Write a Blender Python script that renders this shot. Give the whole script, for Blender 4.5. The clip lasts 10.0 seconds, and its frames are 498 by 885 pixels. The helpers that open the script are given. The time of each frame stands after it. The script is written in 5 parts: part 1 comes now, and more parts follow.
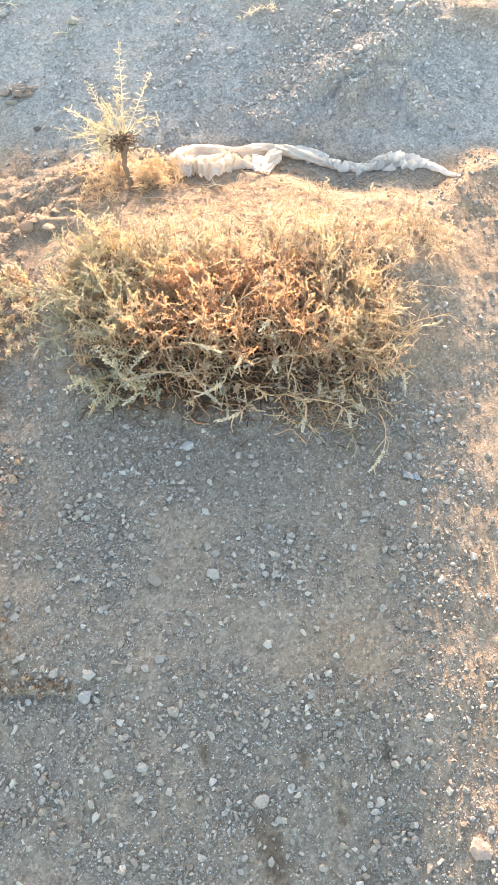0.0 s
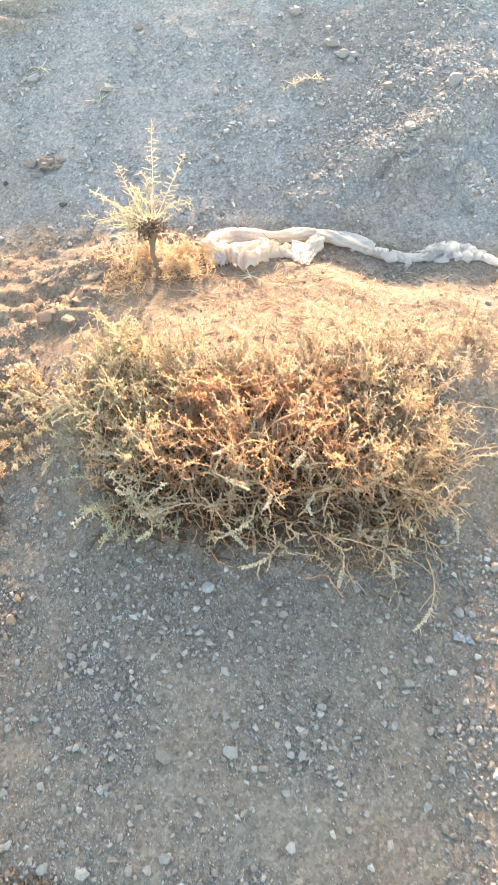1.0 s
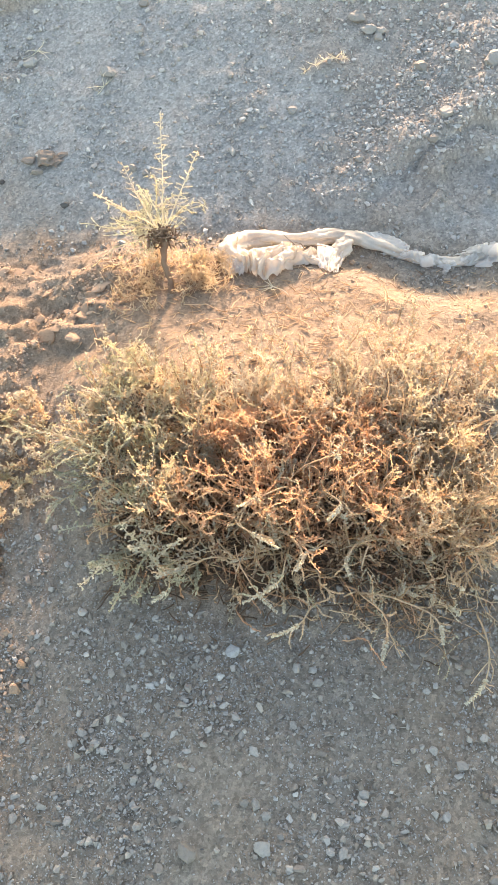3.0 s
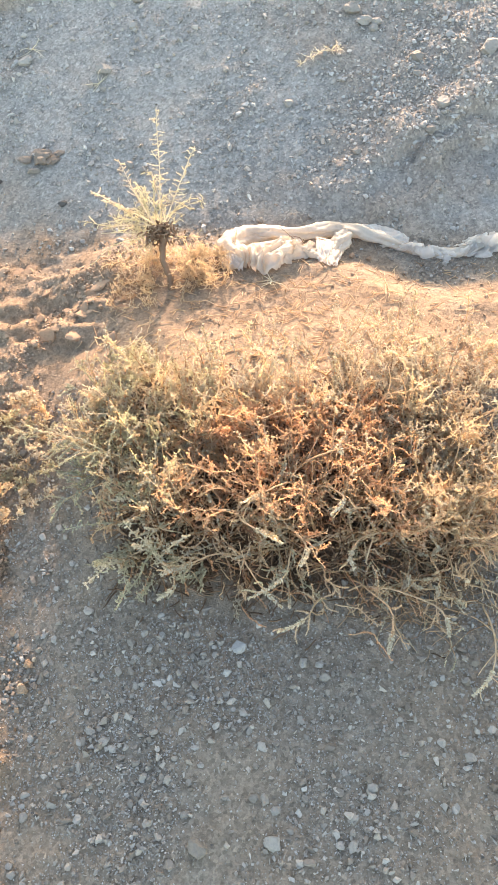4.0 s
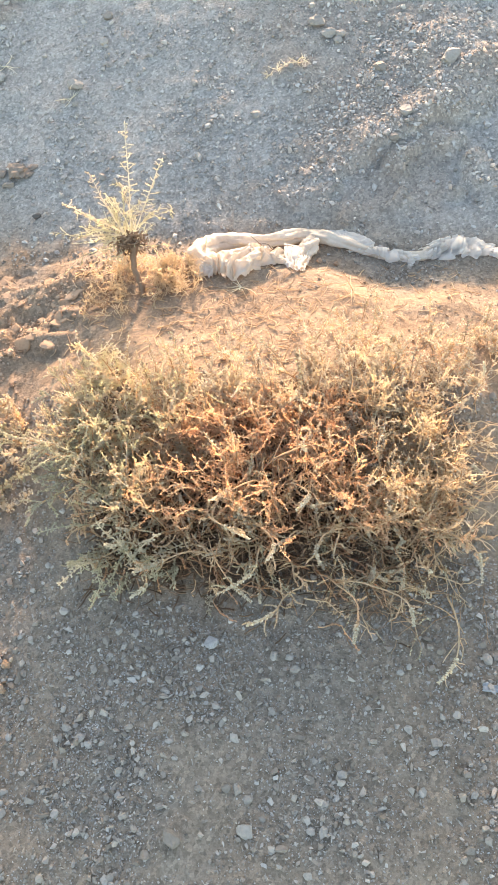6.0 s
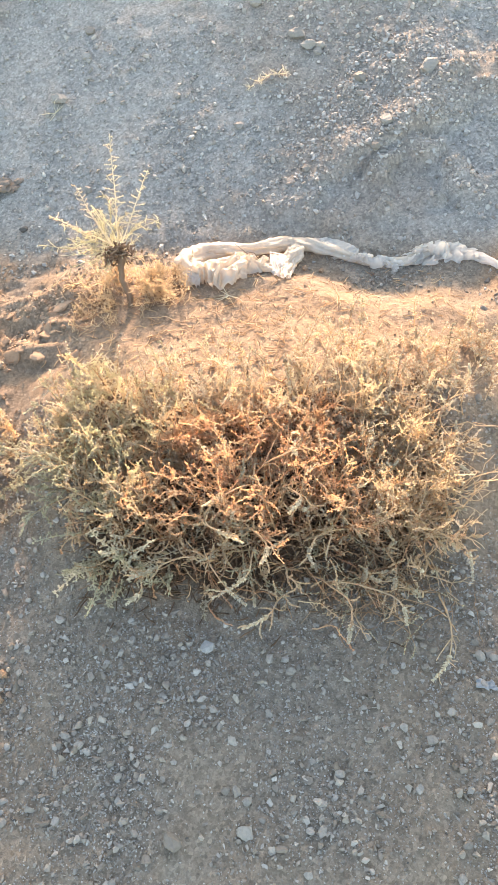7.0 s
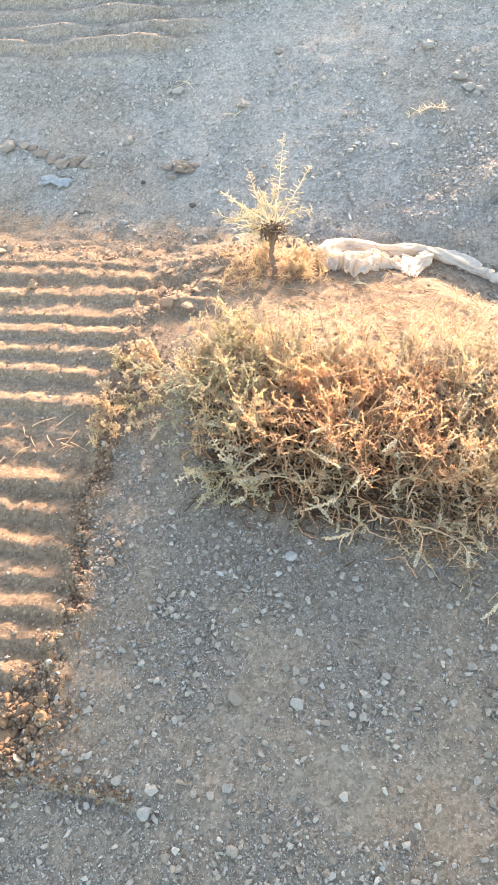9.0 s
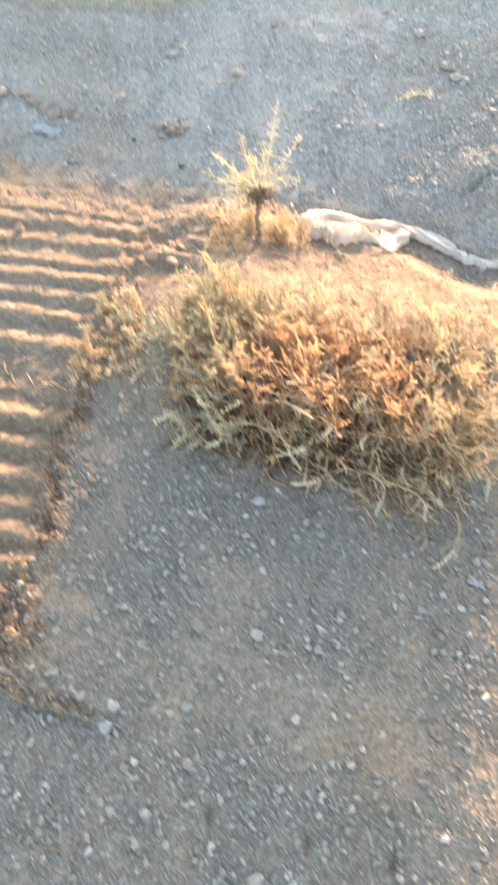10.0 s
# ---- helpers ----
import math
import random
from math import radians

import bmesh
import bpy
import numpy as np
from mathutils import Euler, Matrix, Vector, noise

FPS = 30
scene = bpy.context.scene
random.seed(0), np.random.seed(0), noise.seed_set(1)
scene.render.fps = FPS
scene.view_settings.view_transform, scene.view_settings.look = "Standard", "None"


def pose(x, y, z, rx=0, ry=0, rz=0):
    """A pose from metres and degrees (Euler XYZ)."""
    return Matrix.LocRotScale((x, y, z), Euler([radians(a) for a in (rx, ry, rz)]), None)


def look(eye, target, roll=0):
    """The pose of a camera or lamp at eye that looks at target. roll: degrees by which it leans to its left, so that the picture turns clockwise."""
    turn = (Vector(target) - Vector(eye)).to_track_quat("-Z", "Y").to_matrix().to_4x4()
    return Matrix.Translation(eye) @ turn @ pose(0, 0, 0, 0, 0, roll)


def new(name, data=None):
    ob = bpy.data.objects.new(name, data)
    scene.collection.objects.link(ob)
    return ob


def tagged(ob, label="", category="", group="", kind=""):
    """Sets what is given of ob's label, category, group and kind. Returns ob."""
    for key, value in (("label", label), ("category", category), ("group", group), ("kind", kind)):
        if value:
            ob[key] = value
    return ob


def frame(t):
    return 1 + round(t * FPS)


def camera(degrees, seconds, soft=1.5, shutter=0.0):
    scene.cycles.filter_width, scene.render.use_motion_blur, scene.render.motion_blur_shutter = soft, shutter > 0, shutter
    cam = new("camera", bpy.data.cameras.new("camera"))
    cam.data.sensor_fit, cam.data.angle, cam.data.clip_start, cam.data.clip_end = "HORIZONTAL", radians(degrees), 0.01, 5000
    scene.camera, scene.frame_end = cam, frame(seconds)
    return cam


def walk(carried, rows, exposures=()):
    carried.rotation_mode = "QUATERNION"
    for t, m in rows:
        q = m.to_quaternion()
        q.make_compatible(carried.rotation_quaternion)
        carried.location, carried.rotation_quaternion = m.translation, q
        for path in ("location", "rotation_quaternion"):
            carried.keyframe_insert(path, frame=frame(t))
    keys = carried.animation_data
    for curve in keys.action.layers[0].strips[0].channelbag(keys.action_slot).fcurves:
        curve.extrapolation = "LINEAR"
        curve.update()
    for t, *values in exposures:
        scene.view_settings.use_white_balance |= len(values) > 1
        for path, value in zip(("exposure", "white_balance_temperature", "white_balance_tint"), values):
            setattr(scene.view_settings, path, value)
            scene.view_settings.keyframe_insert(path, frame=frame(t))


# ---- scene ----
cam = camera(35.9, 10.0, shutter=0.18)
PATH = [
    (0, (0.292, 0.253, 1.726), (0.16, 1.285, 0.018), -5.0),
    (0.5, (0.329, 0.342, 1.707), (0.135, 1.411, 0.028), -5.7),
    (1, (0.266, 0.612, 1.679), (0.053, 1.684, 0.005), -6.4),
    (1.5, (0.167, 0.776, 1.624), (-0.047, 1.846, -0.052), -6.4),
    (2, (0.182, 0.815, 1.609), (-0.044, 1.847, -0.089), -7.1),
    (2.5, (0.197, 0.844, 1.594), (-0.036, 1.858, -0.114), -7.9),
    (4, (0.205, 0.856, 1.593), (-0.042, 1.847, -0.127), -10.5),
    (4.5, (0.204, 0.841, 1.6), (-0.045, 1.834, -0.119), -10.7),
    (5, (0.218, 0.838, 1.602), (-0.031, 1.835, -0.114), -10.8),
    (5.5, (0.242, 0.831, 1.606), (-0.001, 1.836, -0.106), -10.8),
    (6, (0.263, 0.817, 1.616), (0.036, 1.833, -0.092), -10.6),
    (7.5, (0.249, 0.793, 1.635), (0.064, 1.848, -0.054), -9.8),
    (8, (0.209, 0.782, 1.651), (0.025, 1.854, -0.027), -9.0),
    (8.2, (0.175, 0.757, 1.671), (-0.101, 1.828, 0.005), -9.9),
    (8.3, (0.154, 0.724, 1.687), (-0.192, 1.796, 0.035), -10.7),
    (8.4, (0.134, 0.687, 1.706), (-0.251, 1.755, 0.059), -10.4),
    (8.5, (0.134, 0.642, 1.707), (-0.281, 1.716, 0.072), -9.9),
    (9, (0.261, 0.422, 1.737), (-0.164, 1.519, 0.12), -8.0),
    (9.5, (0.265, 0.366, 1.829), (-0.204, 1.522, 0.266), -8.7),
    (9.8, (0.229, 0.33, 1.82), (-0.238, 1.514, 0.278), -6.8),
    (10, (0.246, 0.276, 1.751), (-0.059, 1.38, 0.111), 0.9),
]
walk(cam, [(t, look(eye, target, roll)) for t, eye, target, roll in PATH], ((0.0, 2.97, 7200, 15), (1.0, 2.95, 7200, 15), (1.5, 2.72, 7250, 16), (2.5, 2.68, 7250, 16), (5.0, 2.68, 7300, 17), (8.0, 2.70, 7300, 17), (9.0, 2.94, 7300, 17), (10.0, 2.96, 7250, 16)))


# ---- light ----
SUN_ELEVATION = radians(8.0)
world = bpy.data.worlds.new("world")
scene.world = world
world.use_nodes = True
sky = world.node_tree.nodes.new("ShaderNodeTexSky")
sky.sky_type, sky.sun_disc = "NISHITA", False
sky.sun_elevation, sky.sun_rotation = SUN_ELEVATION, radians(0)
background = world.node_tree.nodes["Background"]
background.inputs["Strength"].default_value = 0.165
world.node_tree.links.new(sky.outputs["Color"], background.inputs["Color"])

sun_data = bpy.data.lights.new("sun", "SUN")
sun_data.energy, sun_data.angle, sun_data.color = 2.95, radians(5.0), (1.0, 0.765, 0.585)
sun = new("sun", sun_data)
sun.matrix_world = look((0, 50 * math.cos(SUN_ELEVATION), 50 * math.sin(SUN_ELEVATION)), (0, 0, 0))


# ---- the lie of the land ----
def lattice(ix, iy, seed):
    h = (ix.astype(np.int64) * 374761393 + iy.astype(np.int64) * 668265263 + seed * 974634777) & 0x7FFFFFFF
    h = ((h ^ (h >> 13)) * 1274126177) & 0x7FFFFFFF
    return ((h ^ (h >> 16)) & 0xFFFF) / 32767.5 - 1.0


def vnoise(x, y, seed=0):
    """Smooth value noise, -1 to 1, one cell per unit."""
    x, y = np.asarray(x, float), np.asarray(y, float)
    ix, iy = np.floor(x), np.floor(y)
    u, v = x - ix, y - iy
    u, v = u * u * (3 - 2 * u), v * v * (3 - 2 * v)
    a = lattice(ix, iy, seed) * (1 - u) + lattice(ix + 1, iy, seed) * u
    b = lattice(ix, iy + 1, seed) * (1 - u) + lattice(ix + 1, iy + 1, seed) * u
    return a * (1 - v) + b * v


def fbm(x, y, size, octaves=4, seed=0, gain=0.5):
    total, amp = 0.0, 1.0
    for k in range(octaves):
        total = total + amp * vnoise(np.asarray(x) / size * 2 ** k + 17.3 * k, np.asarray(y) / size * 2 ** k + 9.1 * k, seed + k)
        amp *= gain
    return total


def step(a, b, v):
    t = np.clip((np.asarray(v, float) - a) / (b - a), 0, 1)
    return t * t * (3 - 2 * t)


# the worn edge of the near crawler track, x over y, and the crests of its cleat prints
EDGE_Y = [0.2, 0.69, 0.78, 0.93, 1.02, 1.17, 1.3, 1.43, 1.64, 1.84, 2.01, 2.13, 2.28, 2.42]
EDGE_X = [-0.58, -0.49, -0.47, -0.5, -0.48, -0.54, -0.58, -0.57, -0.64, -0.66, -0.66, -0.6, -0.52, -0.45]
CRESTS = [0.56, 0.64, 0.73, 0.82, 0.905, 0.985, 1.07, 1.155, 1.26, 1.35, 1.45, 1.53, 1.625, 1.742, 1.827, 1.914, 1.995, 2.09, 2.185, 2.262]
FAR_CRESTS = [3.30, 3.41, 3.52, 3.63, 3.75, 3.87, 4.0, 4.12, 4.25, 4.38, 4.5, 4.63, 4.77, 4.9, 5.05, 5.2, 5.35, 5.5]


MOUND_Y = [1.36, 1.48, 1.58, 1.70, 1.79, 1.86, 1.92, 2.0, 2.08, 2.15, 2.22, 2.30, 2.38, 2.46, 2.56]
MOUND_Z = [0.0, 0.014, 0.045, 0.090, 0.115, 0.121, 0.114, 0.092, 0.066, 0.045, 0.026, 0.008, -0.006, -0.008, 0.0]
HOLLOWS = [(0.245, 0.375, 0.055), (0.27, 0.31, 0.03), (0.395, 0.42, 0.022), (0.315, 0.53, 0.02), (0.49, 0.545, 0.02), (0.10, 0.53, 0.02)]


def track_mask(x, y):
    """1 inside the near track."""
    e = np.interp(y, EDGE_Y, EDGE_X) + 0.018 * fbm(x, y, 0.09, 3, 31)
    return step(0.014, -0.012, x - e) * step(0.46, 0.60, y + 0.05 * fbm(x, y, 0.15, 2, 3)) * step(2.32, 2.25, y - 0.13 * (x + 0.8)) * step(-2.6, -2.4, x)


def far_mask(x, y):
    """1 inside the far track, which fades out towards its near corner."""
    right = np.interp(y, [3.2, 3.5, 3.8, 4.1, 5.5], [-1.25, -0.90, -0.70, -0.52, -0.70]) + 0.10 * fbm(x, y, 0.3, 3, 42)
    return step(-3.2, -2.9, x) * step(-0.02, 0.26, right - x) * step(3.22, 3.46, y + 0.06 * fbm(x, y, 0.3, 2, 43)) * step(5.9, 5.5, y)


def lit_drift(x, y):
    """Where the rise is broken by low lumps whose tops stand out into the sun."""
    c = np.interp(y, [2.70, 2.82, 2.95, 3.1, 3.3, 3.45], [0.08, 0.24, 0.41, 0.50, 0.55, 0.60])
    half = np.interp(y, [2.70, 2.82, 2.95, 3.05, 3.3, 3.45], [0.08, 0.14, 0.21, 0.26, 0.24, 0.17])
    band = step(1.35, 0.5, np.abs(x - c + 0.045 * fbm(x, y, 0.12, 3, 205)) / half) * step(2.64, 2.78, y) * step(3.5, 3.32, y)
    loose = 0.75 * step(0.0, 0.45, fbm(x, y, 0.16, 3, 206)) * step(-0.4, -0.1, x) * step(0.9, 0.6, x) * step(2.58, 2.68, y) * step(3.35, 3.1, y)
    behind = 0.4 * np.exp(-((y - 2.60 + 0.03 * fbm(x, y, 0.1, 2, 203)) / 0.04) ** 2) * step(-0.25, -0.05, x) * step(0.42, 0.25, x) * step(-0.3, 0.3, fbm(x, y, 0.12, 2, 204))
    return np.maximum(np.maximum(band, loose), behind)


def crust_mask(x, y):
    """Where the soil has broken into crusty plates: the corner of the track and the bank along its end."""
    yt = y - 0.13 * (x + 0.8)
    corner = step(-0.34, -0.46, x + 0.04 * fbm(x, y, 0.1, 2, 213)) * step(-0.84, -0.70, x) * step(1.99, 2.06, y) * step(2.43, 2.35, y)
    return np.clip(corner + 0.8 * step(-0.62, -0.74, x) * np.exp(-((yt - 2.335) / 0.055) ** 2), 0, 1)


def cleats(x, y):
    """Height of the ridges between the cleat prints of the near track."""
    ys = y - np.interp(y, [1.0, 2.0], [0.08, 0.14]) * (x + 0.8) + 0.0035 * fbm(x, y, 0.16, 3, 22)
    ridge = 0.0
    for k, c in enumerate(CRESTS):
        h = 0.0190 * (1 + 0.06 * vnoise(x / 0.13, np.full_like(x, k * 3.7), 51) + 0.08 * vnoise(x / 0.03, np.full_like(x, k * 1.7), 55)) * (0.4 if k in (10, 11) else 1.0)
        h = h * (1 - 0.25 * step(0.25, 0.8, vnoise(x / 0.3 + 3.1, y / 0.12 + 0.7 * k, 57)))
        ridge = ridge + h * np.exp(-np.abs((ys - c) / np.where(ys > c, 0.042, 0.018)) ** 2.4)
    return ridge


def ground(x, y):
    """Height of the ground."""
    x, y = np.asarray(x, float), np.asarray(y, float)
    d = np.hypot(x, y - 2)
    # the long lie: level in front, a dip behind the raised strip, then a rise that flattens
    hollow, bank = step(0.05, 0.45, x) * step(0.9, 0.68, x), step(-0.45, -0.68, x)
    yd = y + 0.04 * fbm(x, y, 0.3, 2, 77)
    rise = np.where(y < 2.55, 0, 0.130 * (np.clip(y, 2.55, 5.2) - 2.55)) - 0.055 * step(2.36 - 0.21 * hollow - 0.19 * bank, 2.56 - 0.21 * hollow - 0.13 * bank, yd)
    z = rise + 0.12 * fbm(x, y, 30, 2, 8) * step(8, 40, d)
    # the mound that the bush grows on, steeper towards the sun
    lift = np.interp(y + 0.012 * fbm(x, y, 0.2, 2, 6), MOUND_Y, MOUND_Z)
    z = z + lift * step(-0.58, -0.20, x) * step(0.86, 0.36, x) * (1 + 0.10 * fbm(x, y, 0.25, 2, 5))
    # pushed-up bank along the far end of the track
    z = z + 0.007 * step(-0.35, -0.62, x) * np.exp(-((y - 2.30 + 0.04 * step(-0.6, -1.1, x)) / 0.07) ** 2) * (1 + 0.55 * fbm(x, y, 0.11, 3, 12))
    t, f = track_mask(x, y), far_mask(x, y)
    # cleat prints
    ridge = cleats(x, y)
    ridge = ridge * (1 - 0.8 * step(2.0, 2.06, y) * step(-0.80, -0.64, x)) * (1 - 0.35 * step(1.9, 2.1, y))
    z = z + t * (ridge - 0.016 + 0.0034 * fbm(x, y, 0.030, 4, 61, 0.7))
    yf = y - 0.13 * (x + 1.2) + 0.012 * fbm(x, y, 0.3, 3, 23)
    far = 0.0
    for k, c in enumerate(FAR_CRESTS):
        far = far + 0.044 * (1 + 0.5 * vnoise(x / 0.2, np.full_like(x, k * 5.1), 52)) * (1 - 0.3 * step(0.0, 0.6, vnoise(x / 0.35 + 1.3 * k, y / 0.3, 58))) * np.exp(-np.abs((yf - c) / np.where(yf > c, 0.055, 0.034)) ** 2.0)
    z = z + f * (far - 0.010 + 0.006 * fbm(x, y, 0.08, 3, 59))
    # crumbled rim of the track
    e = np.interp(y, EDGE_Y, EDGE_X)
    rim = np.exp(-((x - e - 0.005) / 0.035) ** 2) * step(0.5, 0.65, y) * step(2.4, 2.3, y)
    z = z + rim * (0.014 - 0.009 * step(1.85, 2.0, y)) * (1 + 1.3 * fbm(x, y, 0.05, 4, 71, 0.65))
    # the ground falls away a little towards the near side
    z = z - 0.13 * np.clip(0.66 + 0.03 * fbm(x, y, 0.3, 2, 14) - y, 0, 0.6) * step(0.72, 0.5, x) - (0.012 * step(0.642, 0.628, y + 0.010 * fbm(x, y, 0.06, 4, 15, 0.6)) + 0.005 * np.exp(-((y + 0.010 * fbm(x, y, 0.06, 4, 15, 0.6) - 0.626) / 0.009) ** 2)) * step(-0.08, -0.25, x)
    # scuffed hollows
    for hx, hy, ha in HOLLOWS:
        z = z - 0.007 * np.exp(-((x - hx + 0.25 * (y - hy)) / (0.6 * ha)) ** 2 - ((y - hy) / ha) ** 2)
    # sandy swells to the far right
    z = z + 0.038 * np.exp(-((x - 0.95 + 0.06 * fbm(x, y, 0.2, 2, 6)) / 0.22) ** 2 - ((y - 3.2) / 0.10) ** 2)
    drift = lit_drift(x, y)
    crest = np.interp(x, [-0.1, 0.1, 0.2, 0.4, 0.55, 0.7], [2.78, 2.82, 3.0, 3.26, 3.50, 3.54])
    z = z + drift * (0.003 + 0.105 * np.clip(crest - y, 0, 0.5) + 0.009 * fbm(x * 0.8, y, 0.10, 3, 207) + 0.003 * fbm(x, y, 0.04, 2, 208))
    z = z + 0.014 * np.exp(-((x - 0.09) / 0.07) ** 2 - ((y - 3.215 - 0.3 * (x - 0.09)) / 0.022) ** 2)
    # faint old print across the near foot of the far track
    z = z + 0.008 * np.exp(-((y - 3.14 - 0.13 * (x + 1.1) + 0.01 * fbm(x, y, 0.2, 2, 209)) / 0.035) ** 2) * step(-0.75, -0.95, x) * step(-1.5, -1.35, x)
    # crusty plates
    q = 3.0 * fbm(x, y * 1.4, 0.11, 3, 211)
    z = z + crust_mask(x, y) * 0.0042 * (np.floor(q) + step(0.6, 1.0, q - np.floor(q)) + 0.35 * fbm(x, y, 0.03, 2, 212))
    # broken ground on the sunnier side of the rise
    z = z + 0.0045 * step(0.05, 0.4, x) * step(2.55, 2.7, y) * step(4.3, 3.8, y) * fbm(x, y, 0.055, 3, 216)
    z = z - crust_mask(x, y) * 0.0065 * np.exp(-(fbm(x, y * 1.3, 0.10, 3, 214) / 0.07) ** 2)
    # lumps everywhere, more in the loose soil
    near = step(9, 5, d)
    soft = np.clip(rim + 0.9 * step(1.95, 2.1, y) * step(2.5, 2.4, y), 0, 1)
    z = z + near * (0.006 * (1 - 0.8 * step(2.6, 2.8, y)) * fbm(x, y, 0.35, 3, 1) + 0.0034 * fbm(x, y, 0.06, 3, 2) + 0.0026 * np.clip(fbm(x, y, 0.028, 2, 7) - 0.1, 0, 1) * step(2.7, 2.3, y) + soft * (1 - 0.6 * t) * (0.0045 - 0.002 * step(-0.5, -0.42, x)) * fbm(x * 0.6, y, 0.05, 4, 81, 0.6))
    return z


# ---- materials ----
def material(name, rough=0.9):
    m = bpy.data.materials.new(name)
    m.use_nodes = True
    n, l = m.node_tree.nodes, m.node_tree.links
    b = n["Principled BSDF"]
    b.inputs["Roughness"].default_value = rough
    b.inputs["Specular IOR Level"].default_value = 0.25
    return m, n, l, b


def ramp(n, l, source, stops):
    r = n.new("ShaderNodeValToRGB")
    e = r.color_ramp.elements
    while len(e) < len(stops):
        e.new(0.5)
    for k, (p, c) in enumerate(stops):
        e[k].position, e[k].color = p, (*c, 1)
    l.new(source, r.inputs["Fac"])
    return r.outputs["Color"]


def noise_node(n, l, vector, scale, detail=4.0, rough=0.6):
    t = n.new("ShaderNodeTexNoise")
    t.inputs["Scale"].default_value, t.inputs["Detail"].default_value, t.inputs["Roughness"].default_value = scale, detail, rough
    l.new(vector, t.inputs["Vector"])
    return t.outputs["Fac"]


def mixed(n, l, fac, a, b, blend="MIX"):
    x = n.new("ShaderNodeMix")
    x.data_type, x.blend_type = "RGBA", blend
    for socket, v in ((x.inputs["Factor"], fac), (x.inputs["A"], a), (x.inputs["B"], b)):
        if hasattr(v, "is_output"):
            l.new(v, socket)
        else:
            socket.default_value = v if isinstance(v, float) else (*v, 1)
    return x.outputs["Result"]


def bump(n, l, b, height, strength, distance):
    k = n.new("ShaderNodeBump")
    k.inputs["Strength"].default_value, k.inputs["Distance"].default_value = strength, distance
    l.new(height, k.inputs["Height"])
    l.new(k.outputs["Normal"], b.inputs["Normal"])


def ground_material():
    """Grey-brown gravelly earth, with redder loose soil and a far-off haze grey where the attributes say so."""
    m, n, l, b = material("gravel_earth", 0.95)
    pos = n.new("ShaderNodeNewGeometry").outputs["Position"]
    fine = noise_node(n, l, pos, 260.0, 3.0, 0.7)
    mid = noise_node(n, l, pos, 38.0, 5.0, 0.65)
    broad = noise_node(n, l, pos, 3.2, 4.0, 0.55)
    grit = n.new("ShaderNodeTexVoronoi")
    grit.inputs["Scale"].default_value = 150.0
    l.new(pos, grit.inputs["Vector"])
    base = ramp(n, l, mid, [(0.25, (0.183, 0.149, 0.116)), (0.5, (0.251, 0.209, 0.166)), (0.75, (0.320, 0.270, 0.217))])
    patches = ramp(n, l, broad, [(0.38, (0.0, 0.0, 0.0)), (0.62, (1.0, 1.0, 1.0))])
    base = mixed(n, l, patches, base, mixed(n, l, 0.55, base, (0.295, 0.222, 0.16)))
    # far ground paler and greyer: distance haze put into the colour
    far_haze = n.new("ShaderNodeAttribute")
    far_haze.attribute_name = "far_haze"
    base = mixed(n, l, far_haze.outputs["Fac"], base, ramp(n, l, mid, [(0.25, (0.256, 0.235, 0.210)), (0.5, (0.343, 0.318, 0.288)), (0.75, (0.424, 0.396, 0.361))]))
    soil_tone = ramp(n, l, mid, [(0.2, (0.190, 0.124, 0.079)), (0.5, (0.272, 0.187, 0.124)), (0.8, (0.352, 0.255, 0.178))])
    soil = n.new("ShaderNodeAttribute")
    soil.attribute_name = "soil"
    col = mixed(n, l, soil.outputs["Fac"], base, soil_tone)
    browning = n.new("ShaderNodeAttribute")
    browning.attribute_name = "browning"
    col = mixed(n, l, browning.outputs["Fac"], col, ramp(n, l, mid, [(0.3, (0.115, 0.08, 0.055)), (0.7, (0.20, 0.145, 0.10))]))
    specks = ramp(n, l, grit.outputs["Color"], [(0.0, (0.5, 0.5, 0.5)), (0.5, (0.95, 0.95, 0.95)), (0.8, (1.2, 1.19, 1.17)), (1.0, (1.7, 1.67, 1.62))])
    col = mixed(n, l, 0.75, col, specks, "MULTIPLY")
    col = mixed(n, l, 0.7, col, ramp(n, l, fine, [(0.2, (0.55, 0.55, 0.55)), (0.5, (1.0, 1.0, 1.0)), (0.8, (1.3, 1.3, 1.3))]), "MULTIPLY")
    l.new(col, b.inputs["Base Color"])
    add = n.new("ShaderNodeMath")
    add.operation = "ADD"
    l.new(fine, add.inputs[0])
    l.new(mid, add.inputs[1])
    bump(n, l, b, add.outputs["Value"], 0.85, 0.005)
    return m


def stone_material(name, tones, single=False):
    """Stone whose tone differs from piece to piece."""
    m, n, l, b = material(name, 0.85)
    if single:
        rnd = n.new("ShaderNodeObjectInfo").outputs["Random"]
    else:
        rnd = n.new("ShaderNodeNewGeometry").outputs["Random Per Island"]
    pos = n.new("ShaderNodeNewGeometry").outputs["Position"]
    col = ramp(n, l, rnd, tones)
    col = mixed(n, l, 0.6, col, ramp(n, l, noise_node(n, l, pos, 140.0, 5.0, 0.7), [(0.25, (0.6, 0.6, 0.6)), (0.5, (1.0, 1.0, 1.0)), (0.8, (1.25, 1.23, 1.2))]), "MULTIPLY")
    l.new(col, b.inputs["Base Color"])
    bump(n, l, b, noise_node(n, l, pos, 320.0, 4.0, 0.7), 0.5, 0.003)
    return m


